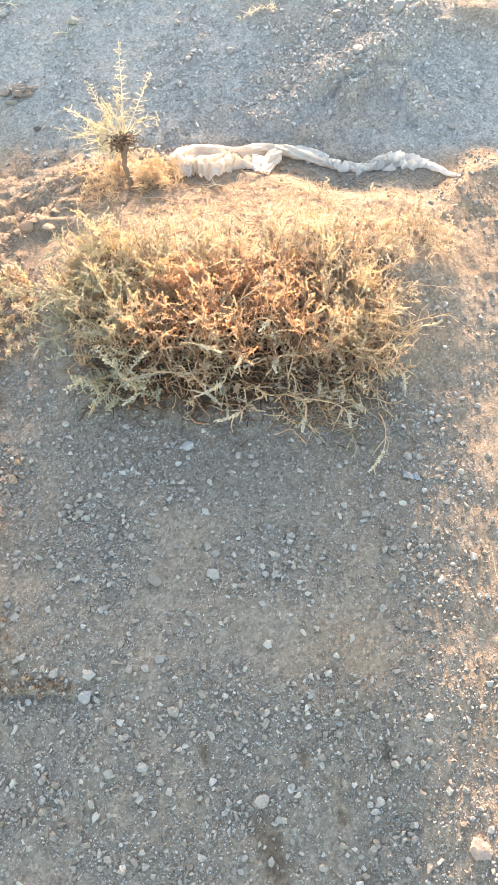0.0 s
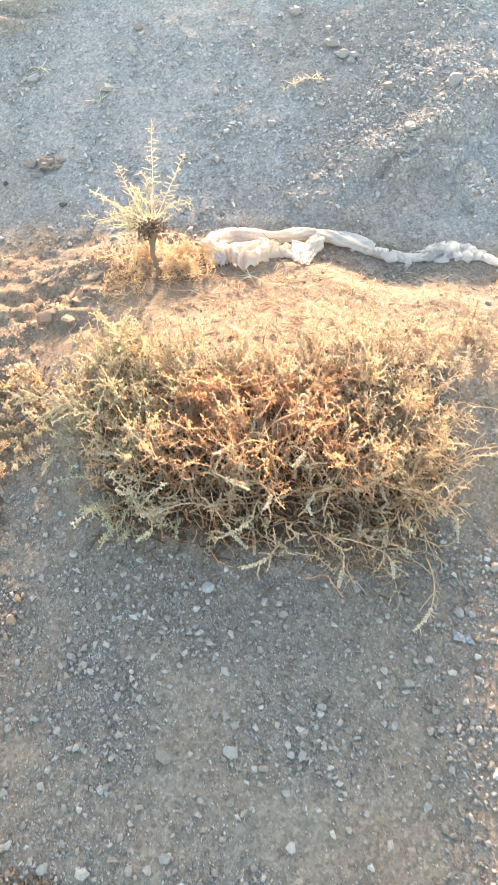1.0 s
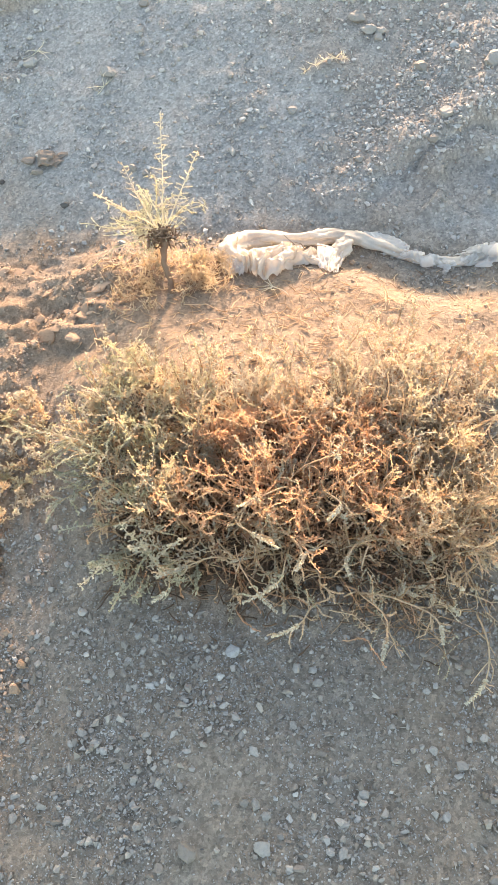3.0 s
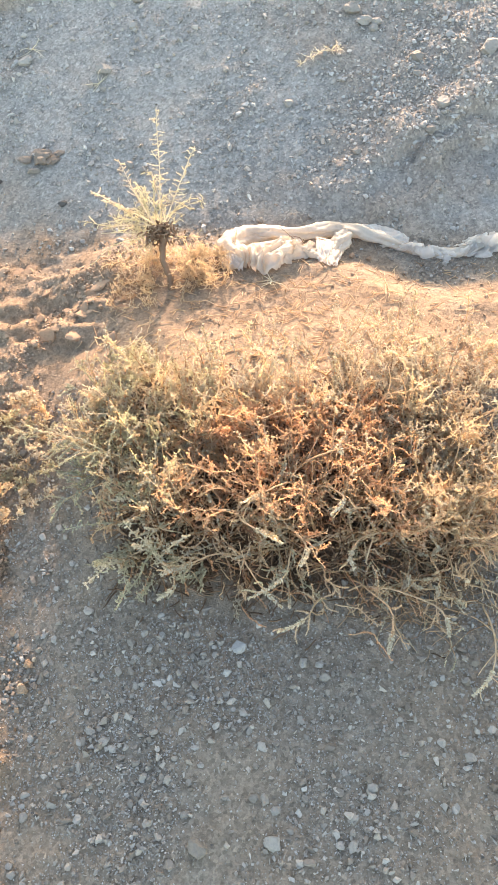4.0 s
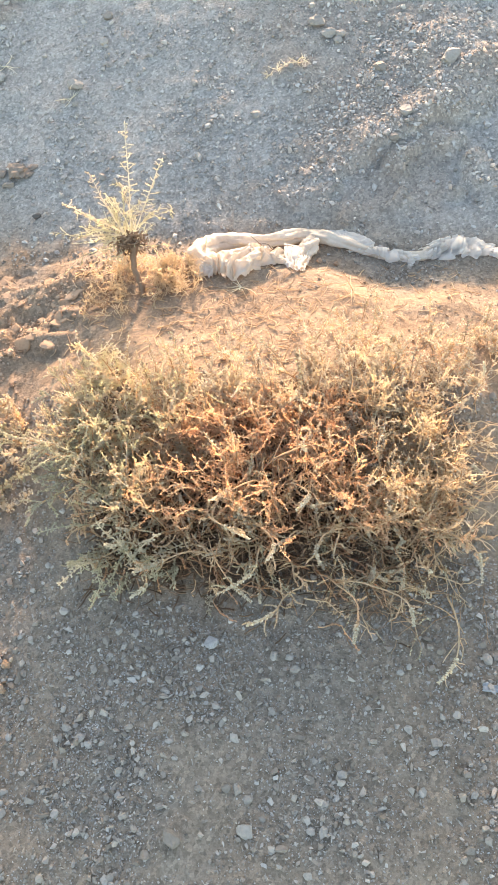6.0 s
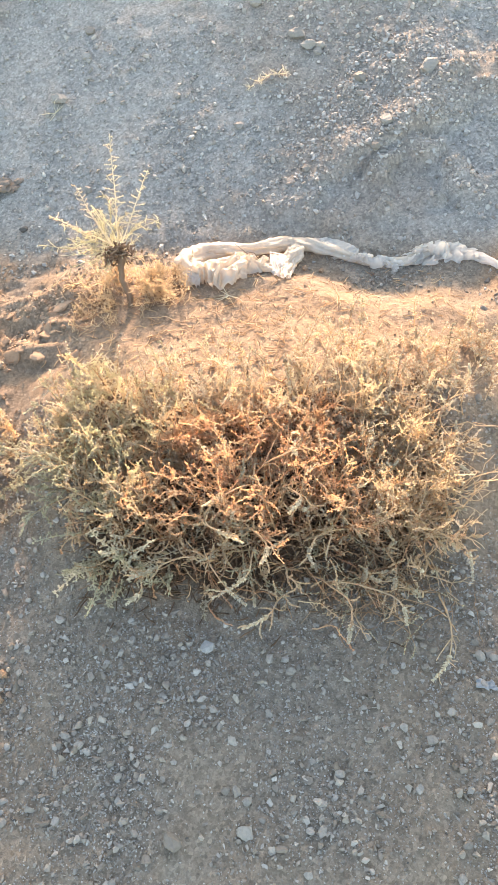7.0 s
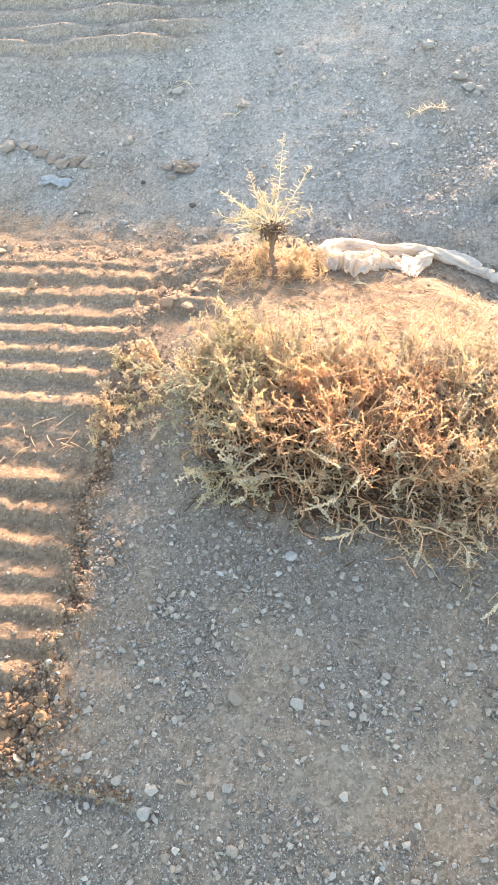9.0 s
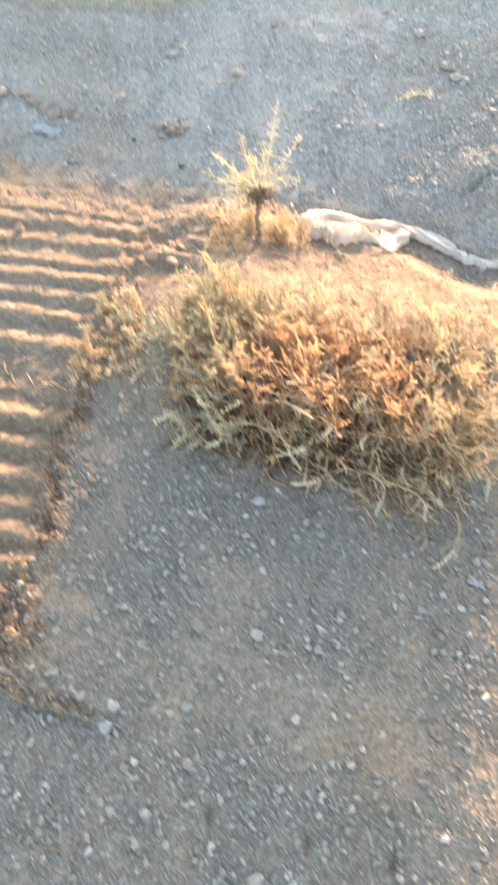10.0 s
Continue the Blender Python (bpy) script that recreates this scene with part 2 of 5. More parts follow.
def plant_material(name, tones, through_light=0.8, rough=0.75):
    """Dry plant matter that lets some light through."""
    m, n, l, b = material(name, rough)
    rnd = n.new("ShaderNodeNewGeometry").outputs["Random Per Island"]
    pos = n.new("ShaderNodeNewGeometry").outputs["Position"]
    col = ramp(n, l, rnd, tones)
    col = mixed(n, l, 0.7, col, ramp(n, l, noise_node(n, l, pos, 16.0, 3.0, 0.6), [(0.3, (0.7, 0.7, 0.7)), (0.5, (1.0, 1.0, 1.0)), (0.7, (1.25, 1.22, 1.15))]), "MULTIPLY")
    l.new(col, b.inputs["Base Color"])
    if through_light:
        thin = n.new("ShaderNodeBsdfTranslucent")
        l.new(col, thin.inputs["Color"])
        both = n.new("ShaderNodeMixShader")
        both.inputs["Fac"].default_value = through_light
        l.new(b.outputs["BSDF"], both.inputs[1])
        l.new(thin.outputs["BSDF"], both.inputs[2])
        l.new(both.outputs["Shader"], n["Material Output"].inputs["Surface"])
    return m


def cloth_material(name, clean, dusty, soiled, thinness):
    """Thin grubby sheet, dusted with tan soil, that lets light through."""
    m, n, l, b = material(name, 0.55)
    pos = n.new("ShaderNodeNewGeometry").outputs["Position"]
    dust = ramp(n, l, noise_node(n, l, pos, 12.0, 5.0, 0.65), [(0.40, clean), (0.60, dusty), (0.78, soiled)])
    col = mixed(n, l, 0.25, dust, ramp(n, l, noise_node(n, l, pos, 110.0, 3.0), [(0.3, (0.75, 0.75, 0.75)), (0.55, (1.0, 1.0, 1.0))]), "MULTIPLY")
    l.new(col, b.inputs["Base Color"])
    bump(n, l, b, noise_node(n, l, pos, 85.0, 4.0, 0.6), 0.55, 0.006)
    thin = n.new("ShaderNodeBsdfTranslucent")
    l.new(col, thin.inputs["Color"])
    both = n.new("ShaderNodeMixShader")
    both.inputs["Fac"].default_value = thinness
    l.new(b.outputs["BSDF"], both.inputs[1])
    l.new(thin.outputs["BSDF"], both.inputs[2])
    l.new(both.outputs["Shader"], n["Material Output"].inputs["Surface"])
    return m


GREYS = [(0.0, (0.178, 0.150, 0.123)), (0.35, (0.257, 0.221, 0.187)), (0.7, (0.320, 0.285, 0.245)), (0.90, (0.380, 0.345, 0.305)), (1.0, (0.449, 0.417, 0.374))]
M_GROUND = ground_material()
M_GRAVEL = stone_material("gravel", GREYS)
# paler grey gravel: distance haze in the tone; used for fine grit too
M_HAZE_GRIT = stone_material("haze_and_grit_gravel", [(0.0, (0.244, 0.223, 0.198)), (0.35, (0.329, 0.304, 0.276)), (0.7, (0.402, 0.375, 0.343)), (0.92, (0.457, 0.429, 0.397)), (1.0, (0.524, 0.500, 0.463))])
# paler, pinker gravel for the sunlit lumps: sunlight put into the tone
M_SUNLIT_DRIFT = stone_material("sunlit_drift_gravel", [(0.0, (0.33, 0.265, 0.215)), (0.5, (0.45, 0.385, 0.33)), (1.0, (0.58, 0.52, 0.46))])
M_STONE = stone_material("stone", [(0.0, (0.205, 0.178, 0.15)), (0.5, (0.27, 0.243, 0.212)), (1.0, (0.335, 0.31, 0.278))], True)
M_PALE = stone_material("pale_stone", [(0.0, (0.29, 0.28, 0.268)), (1.0, (0.345, 0.336, 0.322))], True)
M_PINK = stone_material("pinkish_stone", [(0.0, (0.33, 0.235, 0.185)), (1.0, (0.38, 0.28, 0.225))], True)
M_DARK = stone_material("dark_stone", [(0.0, (0.07, 0.06, 0.055)), (1.0, (0.11, 0.10, 0.09))], True)
M_CLOD = stone_material("soil_clod", [(0.0, (0.18, 0.105, 0.058)), (1.0, (0.29, 0.18, 0.108))], True)
M_BANK = stone_material("bank_soil", [(0.0, (0.29, 0.19, 0.122)), (1.0, (0.39, 0.27, 0.185))], True)
M_CRUST = stone_material("soil_crust", [(0.0, (0.30, 0.19, 0.12)), (1.0, (0.39, 0.262, 0.175))], True)
M_EARTH = stone_material("brown_earth", [(0.0, (0.18, 0.14, 0.11)), (1.0, (0.26, 0.21, 0.17))], True)
M_CRUMB = stone_material("soil_crumbs", [(0.0, (0.27, 0.18, 0.12)), (0.6, (0.38, 0.268, 0.188)), (1.0, (0.48, 0.375, 0.28))])
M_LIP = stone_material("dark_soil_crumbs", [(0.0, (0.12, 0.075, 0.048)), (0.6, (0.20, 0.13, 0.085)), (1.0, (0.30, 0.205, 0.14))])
M_STEM = plant_material("woody_stem", [(0.0, (0.38, 0.225, 0.125)), (0.6, (0.56, 0.375, 0.23)), (1.0, (0.70, 0.52, 0.355))], 0.2)
M_TRUNK = plant_material("dark_bark", [(0.0, (0.08, 0.048, 0.03)), (1.0, (0.18, 0.112, 0.07))], 0.0)
M_BARK = plant_material("brown_bark", [(0.0, (0.15, 0.09, 0.055)), (1.0, (0.27, 0.175, 0.115))], 0.0)
M_STRAW = plant_material("straw_leaf", [(0.0, (0.655, 0.577, 0.468)), (0.4, (0.759, 0.697, 0.603)), (0.75, (0.811, 0.764, 0.686)), (1.0, (0.718, 0.712, 0.608))])
M_OLIVE = plant_material("olive_leaf", [(0.0, (0.62, 0.58, 0.43)), (0.5, (0.72, 0.69, 0.545)), (1.0, (0.78, 0.76, 0.63))])
M_RUST = plant_material("rust_leaf", [(0.0, (0.747, 0.525, 0.364)), (0.5, (0.848, 0.667, 0.500)), (1.0, (0.879, 0.763, 0.626))])
M_GOLD = plant_material("golden_leaf", [(0.0, (0.690, 0.567, 0.412)), (0.5, (0.793, 0.685, 0.541)), (1.0, (0.834, 0.762, 0.639))])
M_EMBER = plant_material("deep_rust_leaf", [(0.0, (0.62, 0.39, 0.245)), (0.5, (0.77, 0.55, 0.385)), (1.0, (0.84, 0.67, 0.50))])
M_SAGE = plant_material("sage_leaf", [(0.0, (0.49, 0.45, 0.33)), (0.5, (0.64, 0.60, 0.455)), (1.0, (0.76, 0.72, 0.58))], 0.6)
M_PALELEAF = plant_material("pale_spike", [(0.0, (0.66, 0.585, 0.45)), (0.6, (0.79, 0.725, 0.585)), (1.0, (0.86, 0.81, 0.69))], 0.55)
M_STALK = plant_material("dry_stalk", [(0.0, (0.58, 0.41, 0.25)), (1.0, (0.81, 0.645, 0.455))], 0.4)
M_CLOTH = cloth_material("white_sheet", (0.80, 0.73, 0.63), (0.74, 0.64, 0.53), (0.60, 0.48, 0.375), 0.5)
M_FILM = cloth_material("thin_white_film", (0.92, 0.89, 0.85), (0.90, 0.855, 0.80), (0.82, 0.76, 0.69), 0.66)
M_BLUE = stone_material("faded_blue_film", [(0.0, (0.27, 0.285, 0.295)), (1.0, (0.32, 0.335, 0.345))], True)


# ---- mesh helpers ----
def mesh_np(name, verts, faces, mat, smooth=True):
    """A mesh from arrays; all faces have the same number of corners."""
    verts, faces = np.asarray(verts, np.float32), np.asarray(faces, np.int32)
    me = bpy.data.meshes.new(name)
    me.vertices.add(len(verts))
    me.vertices.foreach_set("co", verts.ravel())
    m, k = faces.shape
    me.loops.add(m * k)
    me.loops.foreach_set("vertex_index", faces.ravel())
    me.polygons.add(m)
    me.polygons.foreach_set("loop_start", np.arange(0, m * k, k, dtype=np.int32))
    me.polygons.foreach_set("use_smooth", np.full(m, smooth))
    me.update(calc_edges=True)
    me.validate()
    me.materials.append(mat)
    return me


def part(name, me, parent, label=""):
    ob = new(name, me)
    ob.parent = parent
    if label:
        ob["label"] = label
    return ob


def thing_root(name, place, label, category, group=""):
    ob = new(name)
    ob.empty_display_size = 0.05
    ob.location = place
    return tagged(ob, label, category, group)


def rotations(count, rng):
    """Random rotation matrices."""
    q = rng.normal(size=(count, 4))
    q /= np.linalg.norm(q, axis=1)[:, None]
    w, x, y, z = q.T
    return np.stack([np.stack([1 - 2 * (y * y + z * z), 2 * (x * y - z * w), 2 * (x * z + y * w)], -1),
                     np.stack([2 * (x * y + z * w), 1 - 2 * (x * x + z * z), 2 * (y * z - x * w)], -1),
                     np.stack([2 * (x * z - y * w), 2 * (y * z + x * w), 1 - 2 * (x * x + y * y)], -1)], -2)


def ico(subdivisions):
    bm = bmesh.new()
    bmesh.ops.create_icosphere(bm, subdivisions=subdivisions, radius=1.0)
    bm.verts.ensure_lookup_table()
    v = np.array([p.co[:] for p in bm.verts])
    f = np.array([[p.index for p in q.verts] for q in bm.faces])
    bm.free()
    return v, f


ICO1, ICO3 = ico(1), ico(3)
OCTA = (np.array([[-1.0, 0, 0], [1, 0, 0], [0, -1, 0], [0, 1, 0], [0, 0, 1], [0, 0, -1]]), np.array([[0, 2, 4], [2, 1, 4], [1, 3, 4], [3, 0, 4], [2, 0, 5], [1, 2, 5], [3, 1, 5], [0, 3, 5]]))


def hull(seed, points=13):
    """A unit stone with flat broken faces and sharp edges."""
    rng = np.random.default_rng(seed)
    bm = bmesh.new()
    p = rng.normal(size=(points, 3))
    p /= np.linalg.norm(p, axis=1)[:, None]
    for q in p * rng.uniform(0.85, 1.1, (points, 1)):
        bm.verts.new(q)
    out = bmesh.ops.convex_hull(bm, input=bm.verts)
    loose = [q for q in bm.verts if not q.link_faces]
    bmesh.ops.delete(bm, geom=loose, context="VERTS")
    bmesh.ops.triangulate(bm, faces=bm.faces)
    bmesh.ops.recalc_face_normals(bm, faces=bm.faces)
    bm.verts.index_update()
    v = np.array([q.co[:] for q in bm.verts])
    f = np.array([[q.index for q in g.verts] for g in bm.faces])
    bm.free()
    return v, f


def scatter(places, sizes, rng, flat=0.76, base=ICO1, rough=0.28, sink=0.25):
    """Many angular stones as one vertex and face array."""
    bv, bf = base
    n, k = len(places), len(bv)
    shape = np.stack([rng.uniform(0.75, 1.25, n), rng.uniform(0.6, 1.0, n), rng.uniform(0.45, 0.85, n) * flat / 0.65], -1)
    v = bv[None] * (1 + rng.uniform(-rough, rough, (n, k, 1)))
    tilt = rotations(n, rng)
    v = np.einsum("nij,nkj->nki", tilt, v) * shape[:, None]
    a = rng.uniform(0, 2 * math.pi, n)
    c, s = np.cos(a)[:, None], np.sin(a)[:, None]
    v = np.stack([v[..., 0] * c - v[..., 1] * s, v[..., 0] * s + v[..., 1] * c, v[..., 2]], -1) * (sizes[:, None, None] / 2)
    z = ground(places[:, 0], places[:, 1]) + sizes * shape[:, 2] * (0.5 - sink)
    v += np.concatenate([places, z[:, None]], 1)[:, None]
    f = bf[None] + (np.arange(n) * k)[:, None, None]
    return v.reshape(-1, 3), f.reshape(-1, 3)


def tubes(paths, radii, sides=4):
    """Tapered tubes along paths (n, k, 3), with radii (n, k): vertices and quads."""
    n, k, _ = paths.shape
    tangent = np.gradient(paths, axis=1)
    tangent /= np.linalg.norm(tangent, axis=2)[..., None] + 1e-9
    up = np.where(np.abs(tangent[..., 2:3]) > 0.9, np.array([1.0, 0, 0]), np.array([0, 0, 1.0]))
    u = np.cross(tangent, up)
    u /= np.linalg.norm(u, axis=2)[..., None] + 1e-9
    w = np.cross(tangent, u)
    a = np.arange(sides) * 2 * math.pi / sides
    ring = u[:, :, None] * np.cos(a)[None, None, :, None] + w[:, :, None] * np.sin(a)[None, None, :, None]
    v = paths[:, :, None] + ring * radii[:, :, None, None]
    i = np.arange(n * k * sides).reshape(n, k, sides)
    j = np.roll(i, -1, axis=2)
    f = np.stack([i[:, :-1], j[:, :-1], j[:, 1:], i[:, 1:]], -1).reshape(-1, 4)
    return v.reshape(-1, 3), f


BEAD_F = np.array([[0, 1, 3], [1, 2, 3], [2, 0, 3], [0, 2, 1]])


def beads(places, ways, lengths, widths, rng):
    """Small plump leaves along a direction: vertices and triangles."""
    n = len(places)
    ways = ways / (np.linalg.norm(ways, axis=1)[:, None] + 1e-9)
    side = np.cross(ways, rng.normal(size=(n, 3)))
    side /= np.linalg.norm(side, axis=1)[:, None] + 1e-9
    third = np.cross(ways, side)
    l, w = lengths[:, None], widths[:, None] * 1.12
    mid = places + ways * l * 0.25
    v = np.stack([mid + side * w, mid - side * w * 0.5 + third * w * 0.87, mid - side * w * 0.5 - third * w * 0.87, places + ways * l], 1)
    f = BEAD_F[None] + (np.arange(n) * 4)[:, None, None]
    return v.reshape(-1, 3), f.reshape(-1, 3)


def joined(pieces):
    vs, fs, at = [], [], 0
    mixed_kinds = len({f.shape[1] for _, f in pieces}) > 1
    for v, f in pieces:
        if mixed_kinds and f.shape[1] == 4:
            f = np.concatenate([f[:, [0, 1, 2]], f[:, [0, 2, 3]]])
        vs.append(v)
        fs.append(f + at)
        at += len(v)
    return np.concatenate(vs), np.concatenate(fs)


# ---- the ground, one sheet to the horizon ----
def spaced(start, fine_from, fine_to, end, fine, growth=1.25):
    mid = np.arange(fine_from, fine_to, fine)
    left, right, s = [], [], fine
    p = fine_from
    while p > start:
        s *= growth
        p -= s
        left.append(p)
    s, p = fine, mid[-1]
    while p < end:
        s *= growth
        p += s
        right.append(p)
    return np.concatenate([left[::-1], mid, right])


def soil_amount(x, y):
    """How much of the reddish soil tone shows: the tracks, their rims, the raised strip and drifts among the gravel,
    plus warm tints for sunlit ground.
    """
    e = np.interp(y, EDGE_Y, EDGE_X)
    rim = np.exp(-((x - e) / 0.06) ** 2) * step(0.45, 0.6, y) * step(2.45, 2.35, y)
    strip = step(1.75, 1.98, y + 0.06 * fbm(x, y, 0.3, 3, 90)) * step(2.56, 2.46, y + 0.05 * fbm(x, y, 0.15, 3, 91) + 0.2 * step(0.25, 0.45, x) * step(0.8, 0.65, x))
    strip = strip * (1 - 0.9 * step(0.34, 0.42, x) * step(0.72, 0.64, x) * step(2.29, 2.34, y + 0.03 * fbm(x, y, 0.1, 2, 89)))
    # second term: warm sunlight past the bush's shadow, put into the tone
    drift = step(0.15, 0.6, fbm(x, y, 0.5, 4, 92)) * 0.35 + 0.26 * step(0.52, 0.7, x + 0.06 * fbm(x, y, 0.2, 3, 93)) * step(2.6, 2.3, y)
    beside = 0.42 * step(0.36, 0.50, x + 0.05 * fbm(x, y, 0.15, 3, 95)) * step(0.85, 0.7, x) * step(1.25, 1.5, y) * step(2.1, 1.95, y)
    # reddish ledge soil, with the sun that falls on it tinted in as well
    ledge = 0.8 * np.exp(-((x + 0.42) / 0.09) ** 2 - ((y - 0.72) / 0.1) ** 2)
    # first term: warm sunlight on the lumps of the rise, coloured in
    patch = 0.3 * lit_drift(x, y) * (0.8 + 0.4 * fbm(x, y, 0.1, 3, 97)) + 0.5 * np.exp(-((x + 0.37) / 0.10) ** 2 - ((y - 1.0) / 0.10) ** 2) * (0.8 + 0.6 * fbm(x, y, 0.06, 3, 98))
    swell = np.exp(-((x - 0.95) / 0.25) ** 2 - ((y - 3.2) / 0.12) ** 2)
    # beyond y = 1.6 the track's troughs take half the tone of its ridges
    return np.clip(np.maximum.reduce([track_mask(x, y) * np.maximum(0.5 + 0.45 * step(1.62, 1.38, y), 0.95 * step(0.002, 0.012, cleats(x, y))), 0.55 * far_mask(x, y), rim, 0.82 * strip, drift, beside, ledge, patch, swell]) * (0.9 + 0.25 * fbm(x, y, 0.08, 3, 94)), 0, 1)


def build_ground():
    xs = spaced(-3000, -1.5, 1.05, 3000, 0.0095)
    ys = np.concatenate([spaced(-3000, 0.25, 2.6, 2.61, 0.0085)[:-1], np.arange(2.605, 4.2, 0.0135), spaced(4.2, 4.2, 5.6, 3000, 0.02)])
    ys = np.unique(np.round(ys, 5))
    gx, gy = np.meshgrid(xs, ys)
    gz = ground(gx, gy)
    nx, ny = len(xs), len(ys)
    i = np.arange(nx * ny).reshape(ny, nx)
    f = np.stack([i[:-1, :-1], i[:-1, 1:], i[1:, 1:], i[1:, :-1]], -1).reshape(-1, 4)
    me = mesh_np("ground", np.stack([gx, gy, gz], -1).reshape(-1, 3), f, M_GROUND)
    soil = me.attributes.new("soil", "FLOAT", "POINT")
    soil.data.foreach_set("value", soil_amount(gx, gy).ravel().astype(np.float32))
    # haze tone comes in from y = 2.3 to 2.75
    far_haze = me.attributes.new("far_haze", "FLOAT", "POINT")
    far_haze.data.foreach_set("value", step(2.3, 2.75, gy + 0.15 * fbm(gx, gy, 0.4, 3, 120)).ravel().astype(np.float32))
    browning = sum(np.exp(-((gx - hx + 0.25 * (gy - hy)) / (0.55 * ha)) ** 2 - ((gy - hy) / ha) ** 2) for hx, hy, ha in HOLLOWS) * (1.3 + 0.7 * fbm(gx, gy, 0.03, 3, 131))
    # the near stretch of the track gets the darker brown as well
    me.attributes.new("browning", "FLOAT", "POINT").data.foreach_set("value", np.clip(browning + 0.38 * track_mask(gx, gy) * step(1.7, 1.3, gy), 0, 0.9).ravel().astype(np.float32))
    return tagged(new("ground", me), "dry grey-brown gravelly ground with crawler tracks pressed into reddish soil", "ground", kind="structure")


build_ground()


# ---- loose gravel ----
def gravel_density(x, y):
    d = 0.58 + 0.62 * fbm(x, y, 0.2, 3, 100)
    d = d * (1 - 0.15 * step(0.52, 0.66, x) * step(2.5, 2.3, y)) * (1 - 0.6 * step(0.5, 0.6, x) * step(1.3, 1.6, y) * step(2.6, 2.5, y)) * (1 - 0.45 * step(2.4, 2.5, y) * step(2.85, 2.7, y))
    strip = step(1.8, 2.0, y) * step(2.5, 2.4, y) * (1 - step(0.34, 0.42, x) * step(0.72, 0.64, x) * step(2.30, 2.345, y + 0.03 * fbm(x, y, 0.1, 2, 89)))
    d = d * (1 - 0.97 * track_mask(x, y)) * (1 - 0.85 * far_mask(x, y)) * (1 - strip * step(0.85, 0.6, x))
    d = d + 0.5 * lit_drift(x, y)
    d = d - 0.9 * sum(np.exp(-((x - hx + 0.25 * (y - hy)) / (0.55 * ha)) ** 2 - ((y - hy) / ha) ** 2) for hx, hy, ha in HOLLOWS)
    return np.clip(d, 0.06 * (1 - track_mask(x, y)) * (1 - strip), 1)


def build_gravel(name, count, low, high, box, seed, base, label):
    rng = np.random.default_rng(seed)
    p = np.stack([rng.uniform(box[0], box[1], count * 3), rng.uniform(box[2], box[3], count * 3)], -1)
    p = p[rng.uniform(0, 1, len(p)) < gravel_density(p[:, 0], p[:, 1])][:count]
    size = low * (high / low) ** (rng.uniform(0, 1, len(p)) ** 2.2)
    v, f = scatter(p, size, rng, base=base, rough=0.05 if len(base[0]) > 12 else 0.34, sink=0.25 + 0.12 * step(0.5, 0.64, p[:, 0]))
    return tagged(new(name, mesh_np(name, v, f, M_HAZE_GRIT if box[2] > 2 or high < 0.007 else M_GRAVEL, False)), label, "gravel", kind="stuff")


PEBBLE = hull(3, 8)
build_gravel("grit", 26000, 0.003, 0.0062, (-0.75, 0.95, 0.25, 1.75), 10, OCTA, "fine sharp grit between the stones")
build_gravel("gravel", 40000, 0.0044, 0.0115, (-1.1, 1.05, 0.2, 2.5), 11, PEBBLE, "fine grey and buff gravel scattered over the ground")
build_gravel("gravel", 17000, 0.0060, 0.016, (-2.2, 1.25, 2.52, 4.2), 12, PEBBLE, "fine grey gravel on the rising ground")
for k in range(5):
    build_gravel("gravel", 850, 0.0095, 0.022, (-1.0, 1.0, 0.2, 2.5), 13 + k, hull(k), "coarse angular grey gravel lying loose on the ground")
    build_gravel("gravel", 850, 0.010, 0.026, (-2.2, 1.25, 2.45, 4.6), 33 + k, hull(k + 9), "coarse grey gravel on the rising ground")


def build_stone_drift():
    """Coarse stones on the lumps of the rise, which catch the low sun; most carry its tint in their colour."""
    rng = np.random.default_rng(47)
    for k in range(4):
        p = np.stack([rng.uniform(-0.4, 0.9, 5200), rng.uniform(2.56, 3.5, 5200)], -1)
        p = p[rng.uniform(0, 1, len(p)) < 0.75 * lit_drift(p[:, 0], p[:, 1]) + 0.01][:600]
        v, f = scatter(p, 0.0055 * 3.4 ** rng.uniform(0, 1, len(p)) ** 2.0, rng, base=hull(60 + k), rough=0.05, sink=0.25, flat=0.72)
        tagged(new("gravel", mesh_np("gravel", v, f, M_SUNLIT_DRIFT if k else M_HAZE_GRIT, False)), "drift of coarse stones on the rise, tinted pinkish for sunlight", "gravel", kind="stuff")


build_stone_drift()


# ---- single stones ----
def stone_mesh(seed, mat, points=24):
    """An angular stone, one metre across, that sits on its flat side."""
    v, f = hull(seed, points)
    v = v * 0.5 * np.array([1.1, 0.88, 0.68])
    v[:, 2] -= v[:, 2].min() * 0.5
    bm = bmesh.new()
    verts = [bm.verts.new(q) for q in v]
    for g in f:
        bm.faces.new([verts[q] for q in g])
    bmesh.ops.subdivide_edges(bm, edges=bm.edges[:], cuts=2, smooth=0.45, use_grid_fill=True)
    for q in bm.verts:
        q.co *= 1 + 0.13 * noise.noise(q.co * 5 + Vector((seed, 0, 0))) + 0.04 * noise.noise(q.co * 14)
    me = bpy.data.meshes.new("stone")
    bm.to_mesh(me)
    bm.free()
    me.materials.append(mat)
    return me


def lay(name, me, x, y, size, turn, label, category, group="", tall=1.0):
    ob = new(name, me)
    ob.matrix_world = pose(x, y, float(ground(x, y)), 0, 0, turn) @ Matrix.Diagonal((size, size, size * tall, 1))
    return tagged(ob, label, category, group)


